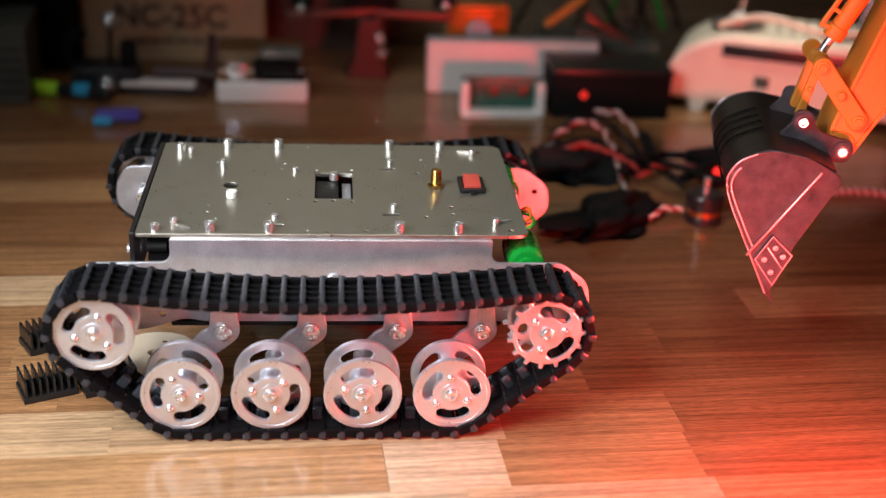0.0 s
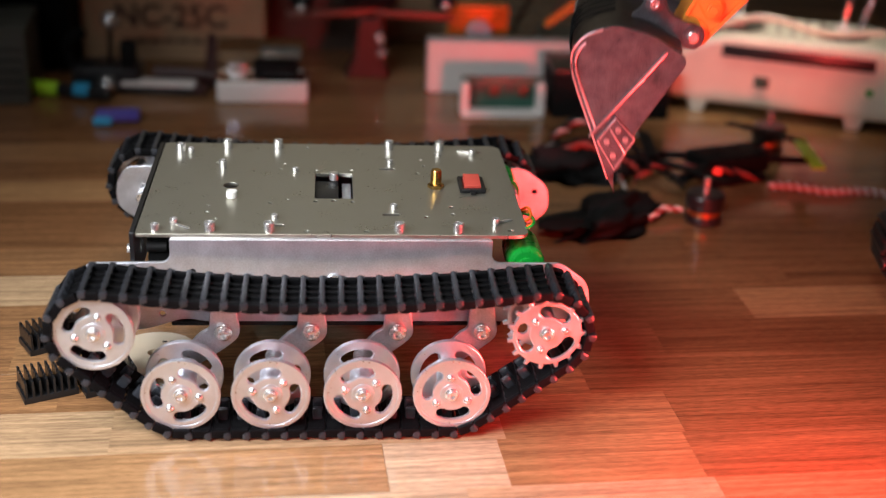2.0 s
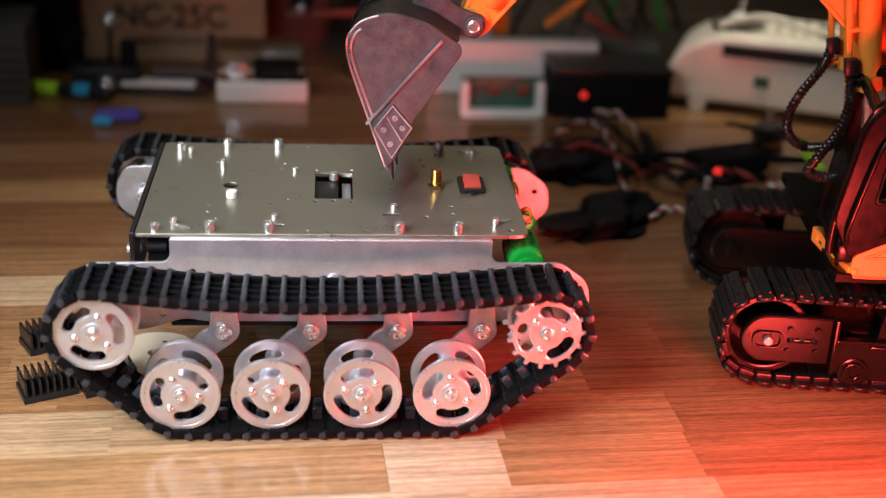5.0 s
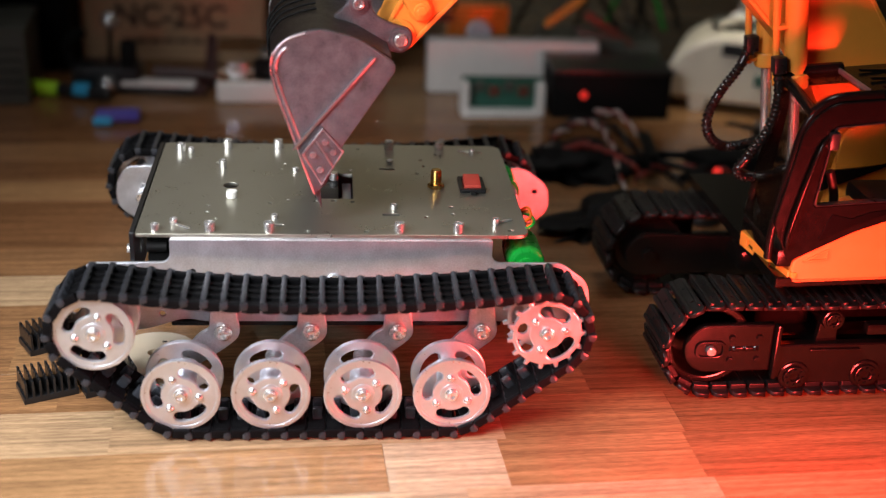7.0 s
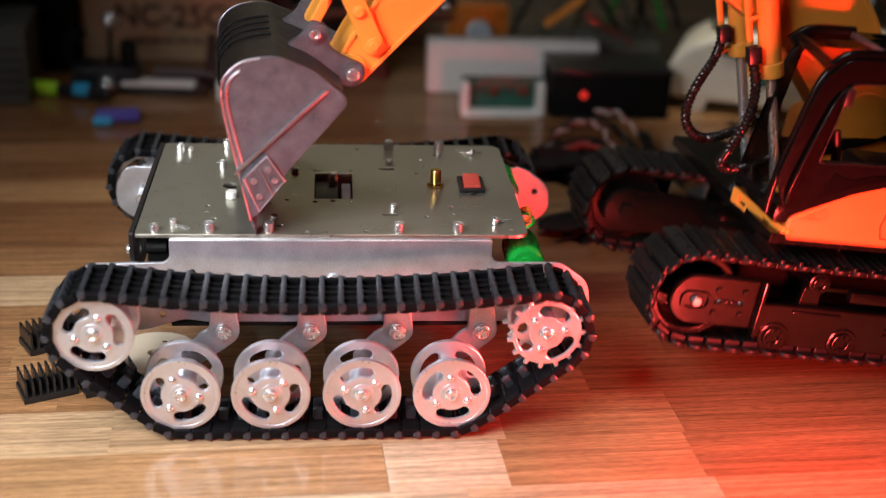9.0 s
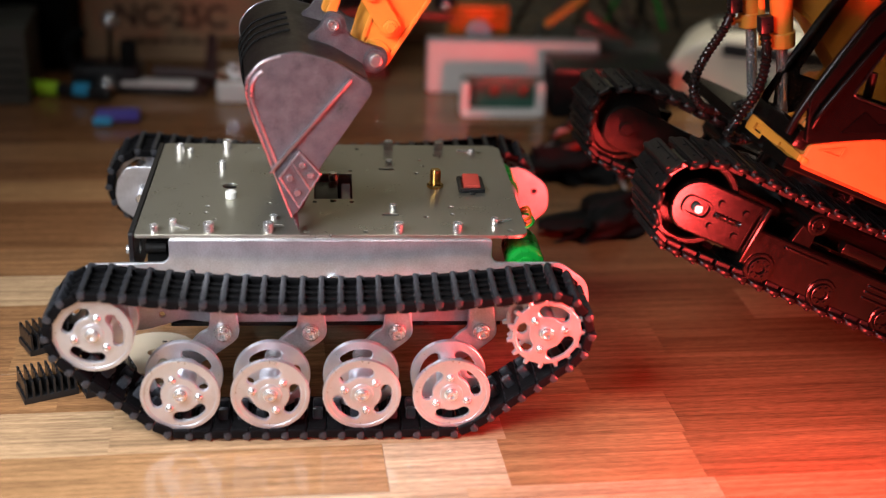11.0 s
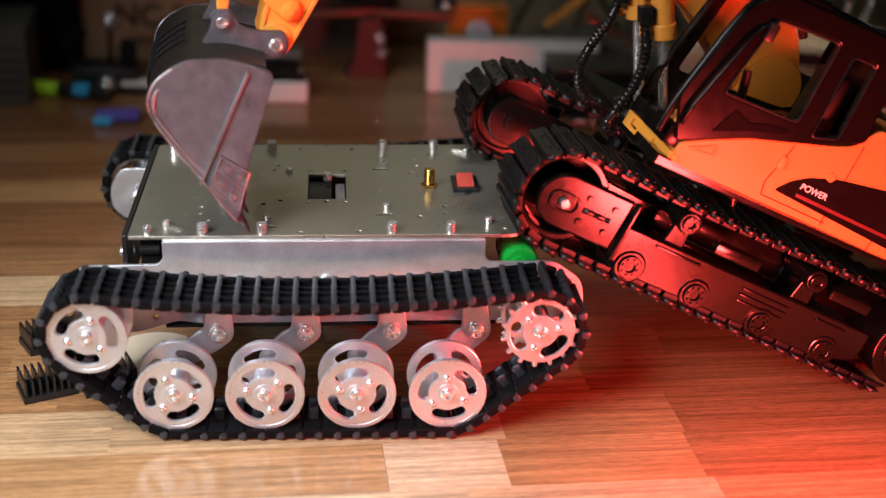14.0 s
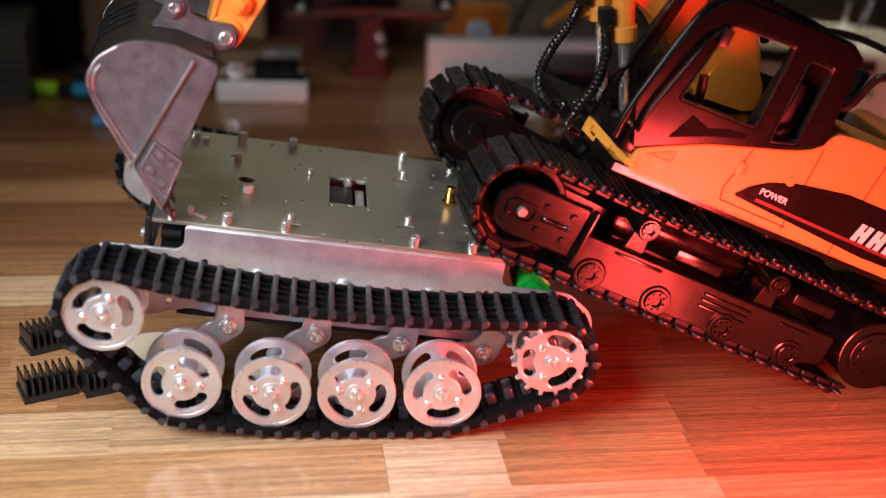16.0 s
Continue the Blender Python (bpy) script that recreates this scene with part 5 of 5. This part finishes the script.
for x in (-0.033, 0.033):
    part("socket", box(bmesh.new(), (x, 0.012, 0.0160), (0.007, 0.018, 0.026), 0.001), WHITE, pc)
for k in range(4):
    part("chip", box(bmesh.new(), (-0.020 + k * 0.013, 0.014, 0.024 - 0.004 * (k % 2)), (0.009, 0.004, 0.009), 0.001), REDBAR if k % 2 else GREY, pc)
bb = carton("black_box", "low matt black plastic box", 0.176, 0.280, 0.400, 0.06, 0.040, MATT)
part("lid", box(bmesh.new(), (0, 0.03, 0.0415), (0.106, 0.062, 0.004), 0.001), BLACK, bb)
part("red_led", ball(bmesh.new(), (-0.0250, -0.001, 0.022), 0.0032), ESTOP, bb)
tray = thing("parts_tray", "grey tray with cables and small parts behind the panel", "tray", at=pose(0.240, 0.540, 0))
part("tray", box(bmesh.new(), (0, 0, 0.0203), (0.110, 0.070, 0.040), 0.004), GREY, tray)
part("red_tool", box(bmesh.new(), (0, 0, 0), (0.055, 0.010, 0.008), 0.002, Matrix.Translation((0.004, -0.030, 0.052)) @ Matrix.Rotation(radians(32), 4, "Y")), REDBAR, tray)
part("silver_tool", box(bmesh.new(), (0, 0, 0), (0.050, 0.012, 0.010), 0.003, Matrix.Translation((-0.004, -0.032, 0.044)) @ Matrix.Rotation(radians(14), 4, "Y")), GREY, tray)
part("yellow_tool", box(bmesh.new(), (0, 0, 0), (0.060, 0.010, 0.006), 0.002, Matrix.Translation((-0.028, 0.0, 0.066)) @ Matrix.Rotation(radians(-38), 4, "Y")), YELLOW, tray)
for k in range(5):
    rr = random.Random(k)
    bm = tube(bmesh.new(), [(-0.08 + 0.03 * k, 0.02, 0.035), (-0.06 + 0.025 * k, -0.01, 0.075 + 0.012 * rr.random()), (-0.02 + 0.02 * k, -0.02, 0.08 + 0.02 * rr.random()), (0.02 + 0.015 * k, 0.0, 0.045)], 0.0022, 8)
    part("cable", bm, (MATT, GREY, MATT, GREEN, MATT)[k], tray)


def radio():
    """The old hand-held transmitter, standing on its feet."""
    r = thing("radio_transmitter", "old cream plastic radio control transmitter with black panel and sticks", "transmitter", at=pose(0.376, 0.400, 0, 0, 0, -22))
    w = 0.105
    bm = bmesh.new()
    side = rounded([(-w, 0.016), (-w + 0.006, 0.010), (w - 0.006, 0.010), (w, 0.016), (w - 0.002, 0.066), (w - 0.030, 0.074), (-w + 0.045, 0.072), (-w + 0.010, 0.052)], [0.004, 0.004, 0.004, 0.004, 0.006, 0.012, 0.020, 0.016])
    sheet(bm, side, [], 0.090, 0.006, (0, 0.045, 0))
    part("case", bm, CREAM, r)
    part("panel", box(bmesh.new(), (0.012, 0.0008, 0.0590), (0.130, 0.004, 0.0110), 0.001), BLACK, r, "black printed panel")
    part("badge", box(bmesh.new(), (-0.016, -0.0006, 0.034), (0.013, 0.0016, 0.010), 0.0005), PCB, r)
    part("led", rod(bmesh.new(), (0.075, 0.002, 0.036), (0.075, -0.0015, 0.036), 0.0032, 16), GREEN, r)
    for x in (-0.070, 0.066):
        part("foot", prism(bmesh.new(), rounded([(x - 0.010, 0.014), (x + 0.010, 0.014), (x + 0.006, 0.0), (x - 0.006, 0.0)], 0.002), 0.004, 0.084, 0.001), CREAM, r)
    for x, y in ((-0.045, 0.040), (0.045, 0.040)):
        part("gimbal", rod(bmesh.new(), (x, y, 0.071), (x, y, 0.076), 0.024, 30, bevel=0.002), GREY, r)
        part("stick", rod(bmesh.new(), (x, y, 0.075), (x + 0.002, y, 0.104), 0.0026, 14, bevel=0.0006), STEEL, r)
        # White balls stand in for the bright glints on the chrome sticks.
        part("stick_tip", ball(bmesh.new(), (x, y - 0.012, 0.080), 0.0075), WHITE, r)
    for k in range(5):
        part("toggle", rod(bmesh.new(), (-0.02 + k * 0.012, 0.02, 0.073), (-0.021 + k * 0.012, 0.016, 0.088), 0.0016, 10), STEEL, r)
    part("antenna", rod(bmesh.new(), (0.060, 0.065, 0.074), (0.090, 0.090, 0.21), 0.0026, 12), STEEL, r)
    part("strap", tube(bmesh.new(), [(-0.060, 0.02, 0.076), (-0.02, 0.015, 0.088), (0.030, 0.018, 0.079), (0.08, 0.03, 0.082)], 0.003, 8), CREAM, r)


radio()


def brushless(at, label):
    m = thing("brushless_motor", label, "motor", "brushless motors", at)
    part("base", rod(bmesh.new(), (0, 0, 0), (0, 0, 0.006), 0.013, 28, bevel=0.001), BLACK, m)
    part("winding", rod(bmesh.new(), (0, 0, 0.006), (0, 0, 0.010), 0.0115, 24), COPPER, m)
    part("bell", rod(bmesh.new(), (0, 0, 0.010), (0, 0, 0.022), 0.0138, 28, bevel=0.002), BLACK, m)
    part("shaft", rod(bmesh.new(), (0, 0, 0.022), (0, 0, 0.033), 0.0026, 14), STEEL, m)
    return m


mot = brushless(pose(0.250, 0.172, 0), "black brushless drone motor with copper windings")
copy_thing(mot, pose(0.345, 0.325, 0.0))
dq = thing("quadcopter", "small black quadcopter frame with lime green rotor guards", "drone", at=pose(0.292, 0.262, 0, 0, 0, 20))
part("body", box(bmesh.new(), (0, 0, 0.0135), (0.060, 0.034, 0.016), 0.005), MATT, dq)
part("skid", box(bmesh.new(), (0, 0, 0.003), (0.050, 0.040, 0.006), 0.002), MATT, dq)
for a in (25, 155, 205, 335):
    m = Matrix.Rotation(radians(a), 4, "Z")
    part("arm", box(bmesh.new(), (0.036, 0, 0.016), (0.062, 0.008, 0.005), 0.002, m), MATT, dq)
    part("rotor", box(bmesh.new(), (0.062, 0, 0.022), (0.010, 0.070, 0.0016), 0.0006, m), LIME if a == 335 else MATT, dq)
part("lamp_lens", ball(bmesh.new(), (-0.022, -0.018, 0.013), 0.0035), ESTOP, dq)


def lump(name, label, cat, at, size, mat, seed):
    """A crumpled dark soft thing, flat on the table."""
    t = bmesh.new()
    bmesh.ops.create_icosphere(t, subdivisions=4, radius=1)
    for v in t.verts:
        n = noise.noise(v.co * 1.7 + Vector((seed, 0, 0))) * 0.75 + noise.noise(v.co * 3.6 + Vector((0, seed, 0))) * 0.40
        v.co *= 1 + n
        v.co = Vector((v.co.x * size[0], v.co.y * size[1], max(-0.02, v.co.z) * size[2] + 0.02 * size[2]))
    ob = part(name, t, mat, None, "", 60)
    ob.matrix_world = at
    return tagged(ob, label, cat)


lump("black_glove", "crumpled black fabric glove on the table", "glove", pose(0.178, 0.165, 0, 0, 0, 38), (0.052, 0.022, 0.014), MATT, 3.0)
lump("black_pouch", "soft black fabric pouch behind the robot", "pouch", pose(0.178, 0.275, 0, 0, 0, 10), (0.050, 0.030, 0.018), MATT, 8.0)


def bundle(name, label, pts, mats, r=0.0012, twist=0.0016):
    w = thing(name, label, "cable")
    n = 7 * (len(pts) - 1) + 1
    line = [[float(np.interp(j / 7, range(len(pts)), [p[c] for p in pts])) for c in range(3)] for j in range(n)]
    for k, mat in enumerate(mats):
        out = []
        for i, p in enumerate(line):
            a = i * 1.15 + k * math.pi * 2 / len(mats)
            out.append((p[0], p[1] + twist * math.cos(a), max(r * 1.05, p[2] + twist * math.sin(a))))
        part("strand", tube(bmesh.new(), out, r, 7), mat, w)


bundle("cable_loop", "thick red cable in a low arch", [(0.144, 0.262, 0.006), (0.160, 0.270, 0.016), (0.180, 0.272, 0.022), (0.203, 0.268, 0.015), (0.222, 0.258, 0.006)], (WIRERED, WIRERED), 0.0016, 0.0018)
bundle("cable_loop", "pale and red twisted wires in a loose arch", [(0.150, 0.282, 0.010), (0.166, 0.300, 0.022), (0.186, 0.312, 0.028), (0.200, 0.308, 0.024), (0.206, 0.286, 0.016), (0.203, 0.248, 0.010), (0.201, 0.201, 0.006)], (WIREWHITE, WIRERED, MATT), 0.0011, 0.0016)
bundle("cable_loop", "pale twisted wires behind the red cable", [(0.206, 0.360, 0.020), (0.222, 0.345, 0.024), (0.231, 0.320, 0.018), (0.238, 0.297, 0.010), (0.239, 0.275, 0.006)], (WIREWHITE, WIRERED), 0.0011, 0.0015)
bundle("cable_loop", "red wires between the drone parts", [(0.214, 0.238, 0.005), (0.232, 0.250, 0.012), (0.256, 0.246, 0.014), (0.285, 0.240, 0.014), (0.310, 0.236, 0.008)], (WIRERED, MATT, WIRERED))
bundle("cable_loop", "short pale and red wires beside the motor", [(0.210, 0.166, 0.004), (0.222, 0.176, 0.008), (0.236, 0.178, 0.006)], (WIREWHITE, WIRERED), 0.0011, 0.0014)
bundle("cable_loop", "thin black wires strewn between the drone parts", [(0.165, 0.335, 0.006), (0.190, 0.352, 0.016), (0.214, 0.318, 0.020), (0.226, 0.280, 0.012), (0.250, 0.225, 0.006)], (MATT, BLACK, MATT), 0.0012, 0.003)
bundle("twisted_cable", "thin twisted pale and red wire pair on the table", [(0.318 + 0.008 * i, 0.232 - 0.0014 * i + 0.003 * math.sin(i * 0.9), 0.0038) for i in range(24)], (WIREWHITE, WIRERED), 0.0014, 0.0018)

staves()


# ---------------------------------------------------------------- what moves
def turned(v, deg):
    c, s = math.cos(radians(deg)), math.sin(radians(deg))
    return Vector((c * v[0] - s * v[1], s * v[0] + c * v[1]))


# how far each thing has come, at these seconds, on its way between the rows on both sides
SURGE = {0.2: 0.15, 0.4: 0.72, 1.7: 0.06, 1.8: 0.38, 2.1: 0.85, 2.7: 0.25, 2.9: 0.62, 3.4: 0.72, 15.1: 0.10, 15.2: 0.72, 15.3: 0.95}
JOLT = {14.1: 0.50, 14.2: 0.75, 14.3: 0.92}


def eased(rows, *steps):
    """The rows with more of them between, so that a start or a stop comes as suddenly as it does."""
    out = list(rows)
    for t, f in [p for step in steps for p in step.items()]:
        a = max((r for r in rows if r[0] < t), key=lambda r: r[0])
        b = min((r for r in rows if r[0] > t), key=lambda r: r[0])
        out.append((t, *[p + (q - p) * f for p, q in zip(a[1:], b[1:])]))
    return sorted(out)


def motions():
    # robot: seconds, lean, shift along x and z
    body = [(0, 0, 0, 0), (8.5, 0, 0, 0), (9, 0.2, 0.0001, 0), (11.3, 0.25, -0.0001, -0.0001), (11.5, 0.4, -0.0004, -0.0002), (12, 1.04, -0.0019, 0.0001), (13, 1.04, -0.0019, 0.0001), (13.5, 1.04, -0.0023, 0.0001),
            (14, 0.75, -0.0025, -0.0001), (14.5, -2.31, 0.0003, -0.0016), (15, -3.03, -0.0001, -0.0022), (15.5, -6.9, -0.0031, -0.0043), (16, -6.9, -0.0031, -0.0044)]
    # the load wheels' shift on the table, and how far the first two are lifted
    roll = {0: (0, 0, 0, 0, 0, 0), 8.5: (0, 0, 0, 0, 0, 0), 9: (0, 0, -0.0003, 0, 0, 0), 11.3: (-0.0003, -0.0003, -0.0005, -0.0002, 0, 0), 11.5: (-0.0008, -0.0008, -0.0008, -0.0004, 0, 0),
            12: (-0.0033, -0.0025, -0.0026, -0.0017, 0, 0), 13: (-0.0033, -0.0025, -0.0026, -0.0017, 0, 0), 13.5: (-0.0037, -0.0028, -0.0029, -0.0020, 0, 0), 14: (-0.0033, -0.0028, -0.0029, -0.0020, 0, 0),
            14.5: (0.0013, 0.0013, 0, -0.0008, 0.0016, 0), 15: (0.0013, 0.0016, -0.0004, -0.0016, 0.0026, 0), 15.5: (0.0003, 0.0, -0.0034, -0.0046, 0.0064, 0.0011), 16: (0.0007, 0.0004, -0.0030, -0.0046, 0.0064, 0.0011)}
    late = {t: f for t, f in SURGE.items() if t > 15}
    body = eased(body, JOLT, late)
    roll = {r[0]: r[1:] for r in eased([(t, *v) for t, v in roll.items()], JOLT, late)}
    walk(robot, [(t, pose(x, 0, z, 0, -a, 0)) for t, a, x, z in body])
    seats = {}
    for t, a, x, z in body:
        dx = roll[t]
        w = [Vector((c[0] + dx[i], c[1] + (dx[4 + i] if i < 2 else 0))) for i, c in enumerate(WHEELS)]
        seats[t] = [turned(p - Vector((x, z)), -a) for p in w]
    for ob, side, i in LOAD_WHEELS:
        walk(ob, [(t, pose(seats[t][i].x, side * 0.1020, seats[t][i].y, 0, a, 0)) for t, a, x, z in body])
    for ob, side, i in SWING_ARMS:
        p = Vector(PIVOTS[i])
        rest = Vector(WHEELS[i]) - p
        rows = []
        for t, a, x, z in body:
            d = seats[t][i] - p
            rows.append((t, pose(p.x, side * 0.0760, p.y, 0, -math.degrees(math.atan2(d.y, d.x) - math.atan2(rest.y, rest.x)), 0)))
        walk(ob, rows)
    loops = {}
    for t, a, x, z in body:
        sag = 0.0075 if t < 14.2 else 0.0085
        # the belt lies flat on the table under the body's lean
        circles = [(*IDLER, R_WHEEL), (*SPROCKET, R_WHEEL)] + [(s.x, s.y, R_WHEEL) for s in seats[t]]
        loops[t] = Loop(hull_path(circles, sag))
    for ob, side, i in ROBOT_LINKS:
        rows = []
        for t, a, x, z in body:
            lp = loops[t]
            p, ang = lp.at(i * lp.length / N_LINK)
            rows.append((t, pose(p[0], side * 0.0985, p[1], 0, -ang, 0)))
        walk(ob, rows)

    # excavator: seconds, place, heading and pitch
    drive = [(0, 0.4404, -0.0179, 0, -11, 0), (0.5, 0.4011, -0.0102, 0, -11, 0), (1, 0.3511, -0.0005, 0, -11, 0), (1.5, 0.3476, 0.0002, 0, -11, 0), (2.5, 0.3476, 0.0002, 0, -11, 0), (3, 0.2932, 0.0108, 0, -10, 0),
             (3.5, 0.2384, 0.0176, 0, -9, 0), (4, 0.2320, 0.0170, 0, -9, 0), (4.2, 0.2320, 0.0170, 0, -9, 0), (6.3, 0.2101, 0.0075, 0, 0.1, 0), (6.5, 0.1930, 0.0057, 0, 1.5, 0), (7, 0.1822, 0.0047, 0, 2.6, 0),
             (7.5, 0.1624, 0.0027, 0, 5, 0), (8.5, 0.1624, 0.0027, 0, 5, 0), (9, 0.1629, 0.0027, 0.0306, 5, -8.3), (9.2, 0.1658, 0.0030, 0.0500, 5, -13), (11.3, 0.1405, 0.0008, 0.0851, 5, -23.9), (11.5, 0.1141, -0.0015, 0.0862, 5, -24.5),
             (12, 0.0767, -0.0048, 0.1081, 5, -30.6), (12.5, 0.0779, -0.0047, 0.1077, 5, -30.4), (13, 0.0793, -0.0046, 0.1071, 5, -30.2), (13.5, 0.0772, -0.0048, 0.1003, 5, -28.3), (14, 0.0802, -0.0045, 0.0900, 5, -25.5),
             (14.5, 0.0835, -0.0042, 0.0826, 5, -23.7), (15, 0.0792, -0.0046, 0.0839, 5, -24.2), (15.5, 0.0592, -0.0063, 0.0859, 5, -24.6), (16, 0.0593, -0.0063, 0.0859, 5, -24.6)]
    drive = eased(drive, SURGE)
    walk(excavator, [(t, pose(x, y, z, 0, -pitch, yaw)) for t, x, y, z, yaw, pitch in drive])
    # bucket pin, bucket turn and stick angle, in the excavator's space
    dig = [(0, -0.1730, 0.1185, -9.7, 67.4), (0.5, -0.1728, 0.1190, -9.4, 66.0), (1, -0.1734, 0.1184, -3.7, 69.5), (1.5, -0.1735, 0.1196, -3.3, 68.6), (2, -0.1669, 0.1769, -13.4, 56.5), (2.5, -0.1659, 0.1844, -17.6, 55.4),
           (3, -0.1660, 0.1837, -17.1, 55.9), (3.5, -0.1655, 0.1820, -16.7, 56.3), (4, -0.1689, 0.1784, -15.4, 57.0), (4.2, -0.1690, 0.1776, -15.6, 57.0), (6.3, -0.1679, 0.1821, -16.4, 53.1), (6.5, -0.1656, 0.1814, -16.7, 52.7),
           (7, -0.1651, 0.1817, -16.8, 52.5), (7.5, -0.1653, 0.1838, -17.4, 52.7), (8, -0.1654, 0.1835, -17.5, 52.5), (8.5, -0.1661, 0.1804, -17.0, 53.3), (9, -0.1891, 0.1093, -15.7, 59.7), (9.2, -0.1865, 0.0776, -9.2, 66.2),
           (11.3, -0.1659, 0.0214, 7.3, 87.0), (11.5, -0.1613, 0.0218, 9.3, 88.0), (12, -0.1441, 0.0009, 31.1, 97.7), (12.5, -0.1445, 0.0015, 30.4, 97.1), (13, -0.1453, 0.0019, 29.9, 96.9), (13.5, -0.1476, 0.0134, 28.2, 95.4),
           (14, -0.1534, 0.0282, 25.5, 91.6), (14.5, -0.1604, 0.0367, 15.9, 87.6), (15, -0.1588, 0.0357, 16.4, 87.8), (15.5, -0.1594, 0.0366, 16.8, 88.2), (16, -0.1591, 0.0362, 16.3, 88.8)]
    dig = eased(dig, SURGE, JOLT)
    put = {ob: [] for ob in (BOOM, STICK, BUCKET_OB, ROCKER, HLINK, *RAM_B, *RAM_L, *RAM_R)}
    for t, bx, bz, ba, sa in dig:
        b = Vector((bx, bz))
        put[BUCKET_OB].append((t, pose(bx, 0, bz, 0, -ba, 0)))
        put[STICK].append((t, pose(bx, 0, bz, 0, -sa, 0)))
        joint = b + turned((L_STICK, 0), sa)
        d = joint - Vector(FOOT)
        boom = math.degrees(math.atan2(d.y, d.x))
        put[BOOM].append((t, pose(FOOT[0], 0, FOOT[1], 0, -boom, 0)))
        s, k = b + turned((0.0175, 0), sa), b + turned((-0.0257, 0.0111), ba)
        # the rocker's free end, where both links meet
        g = k - s
        dist = g.length
        u = (L_ROCK ** 2 - L_LINK ** 2 + dist ** 2) / (2 * dist)
        hgt = math.sqrt(max(1e-9, L_ROCK ** 2 - u * u))
        g.normalize()
        top = s + g * u + Vector((g.y, -g.x)) * hgt
        for ob, a, c in ((ROCKER, s, top), (HLINK, k, top)):
            v = c - a
            put[ob].append((t, pose(a.x, 0, a.y, 0, -math.degrees(math.atan2(v.y, v.x)), 0)))
        mount = b + turned((0.1150, 0.0260), sa)
        ends = [(RAM_B, mount, top, 0.0)]
        eye, hook = Vector((0.0600, 0.0620)), Vector(FOOT) + turned((0.1236, -0.0292), boom)
        ends += [(RAM_L, hook, eye, -0.0215), (RAM_R, hook, eye, 0.0215)]
        for (barrel, piston), a, c, y in ends:
            v = c - a
            ang = math.degrees(math.atan2(v.y, v.x))
            put[barrel].append((t, pose(a.x, y, a.y, 0, -ang, 0)))
            put[piston].append((t, pose(c.x, y, c.y, 0, -ang + 180, 0)))
    for ob, rows in put.items():
        walk(ob, rows)
    # its track links run back along the ground as it drives on
    loop = Loop(hull_path([(*X_IDLER, X_R), (*X_SPROCKET, X_R), (0.1479, 0.0480, 0.0062)], 0.0015))
    ts, xs = [r[0] for r in drive], [r[1] for r in drive]
    grid = [0]
    for t0, t1, x0, x1 in zip(ts, ts[1:], xs, xs[1:]):
        n = max(1, int(abs(x1 - x0) / 0.028) + 1)
        grid += [t0 + (t1 - t0) * (j + 1) / n for j in range(n)]
    for ob, side, i in X_LINKS:
        rows = []
        for t in grid:
            run = 0.4404 - float(np.interp(t, ts, xs))
            p, ang = loop.at(i * loop.length / N_XLINK - run)
            rows.append((t, pose(p[0], side * (T_OUT + T_IN) / 2, p[1], 0, -ang, 0)))
        walk(ob, rows)


motions()
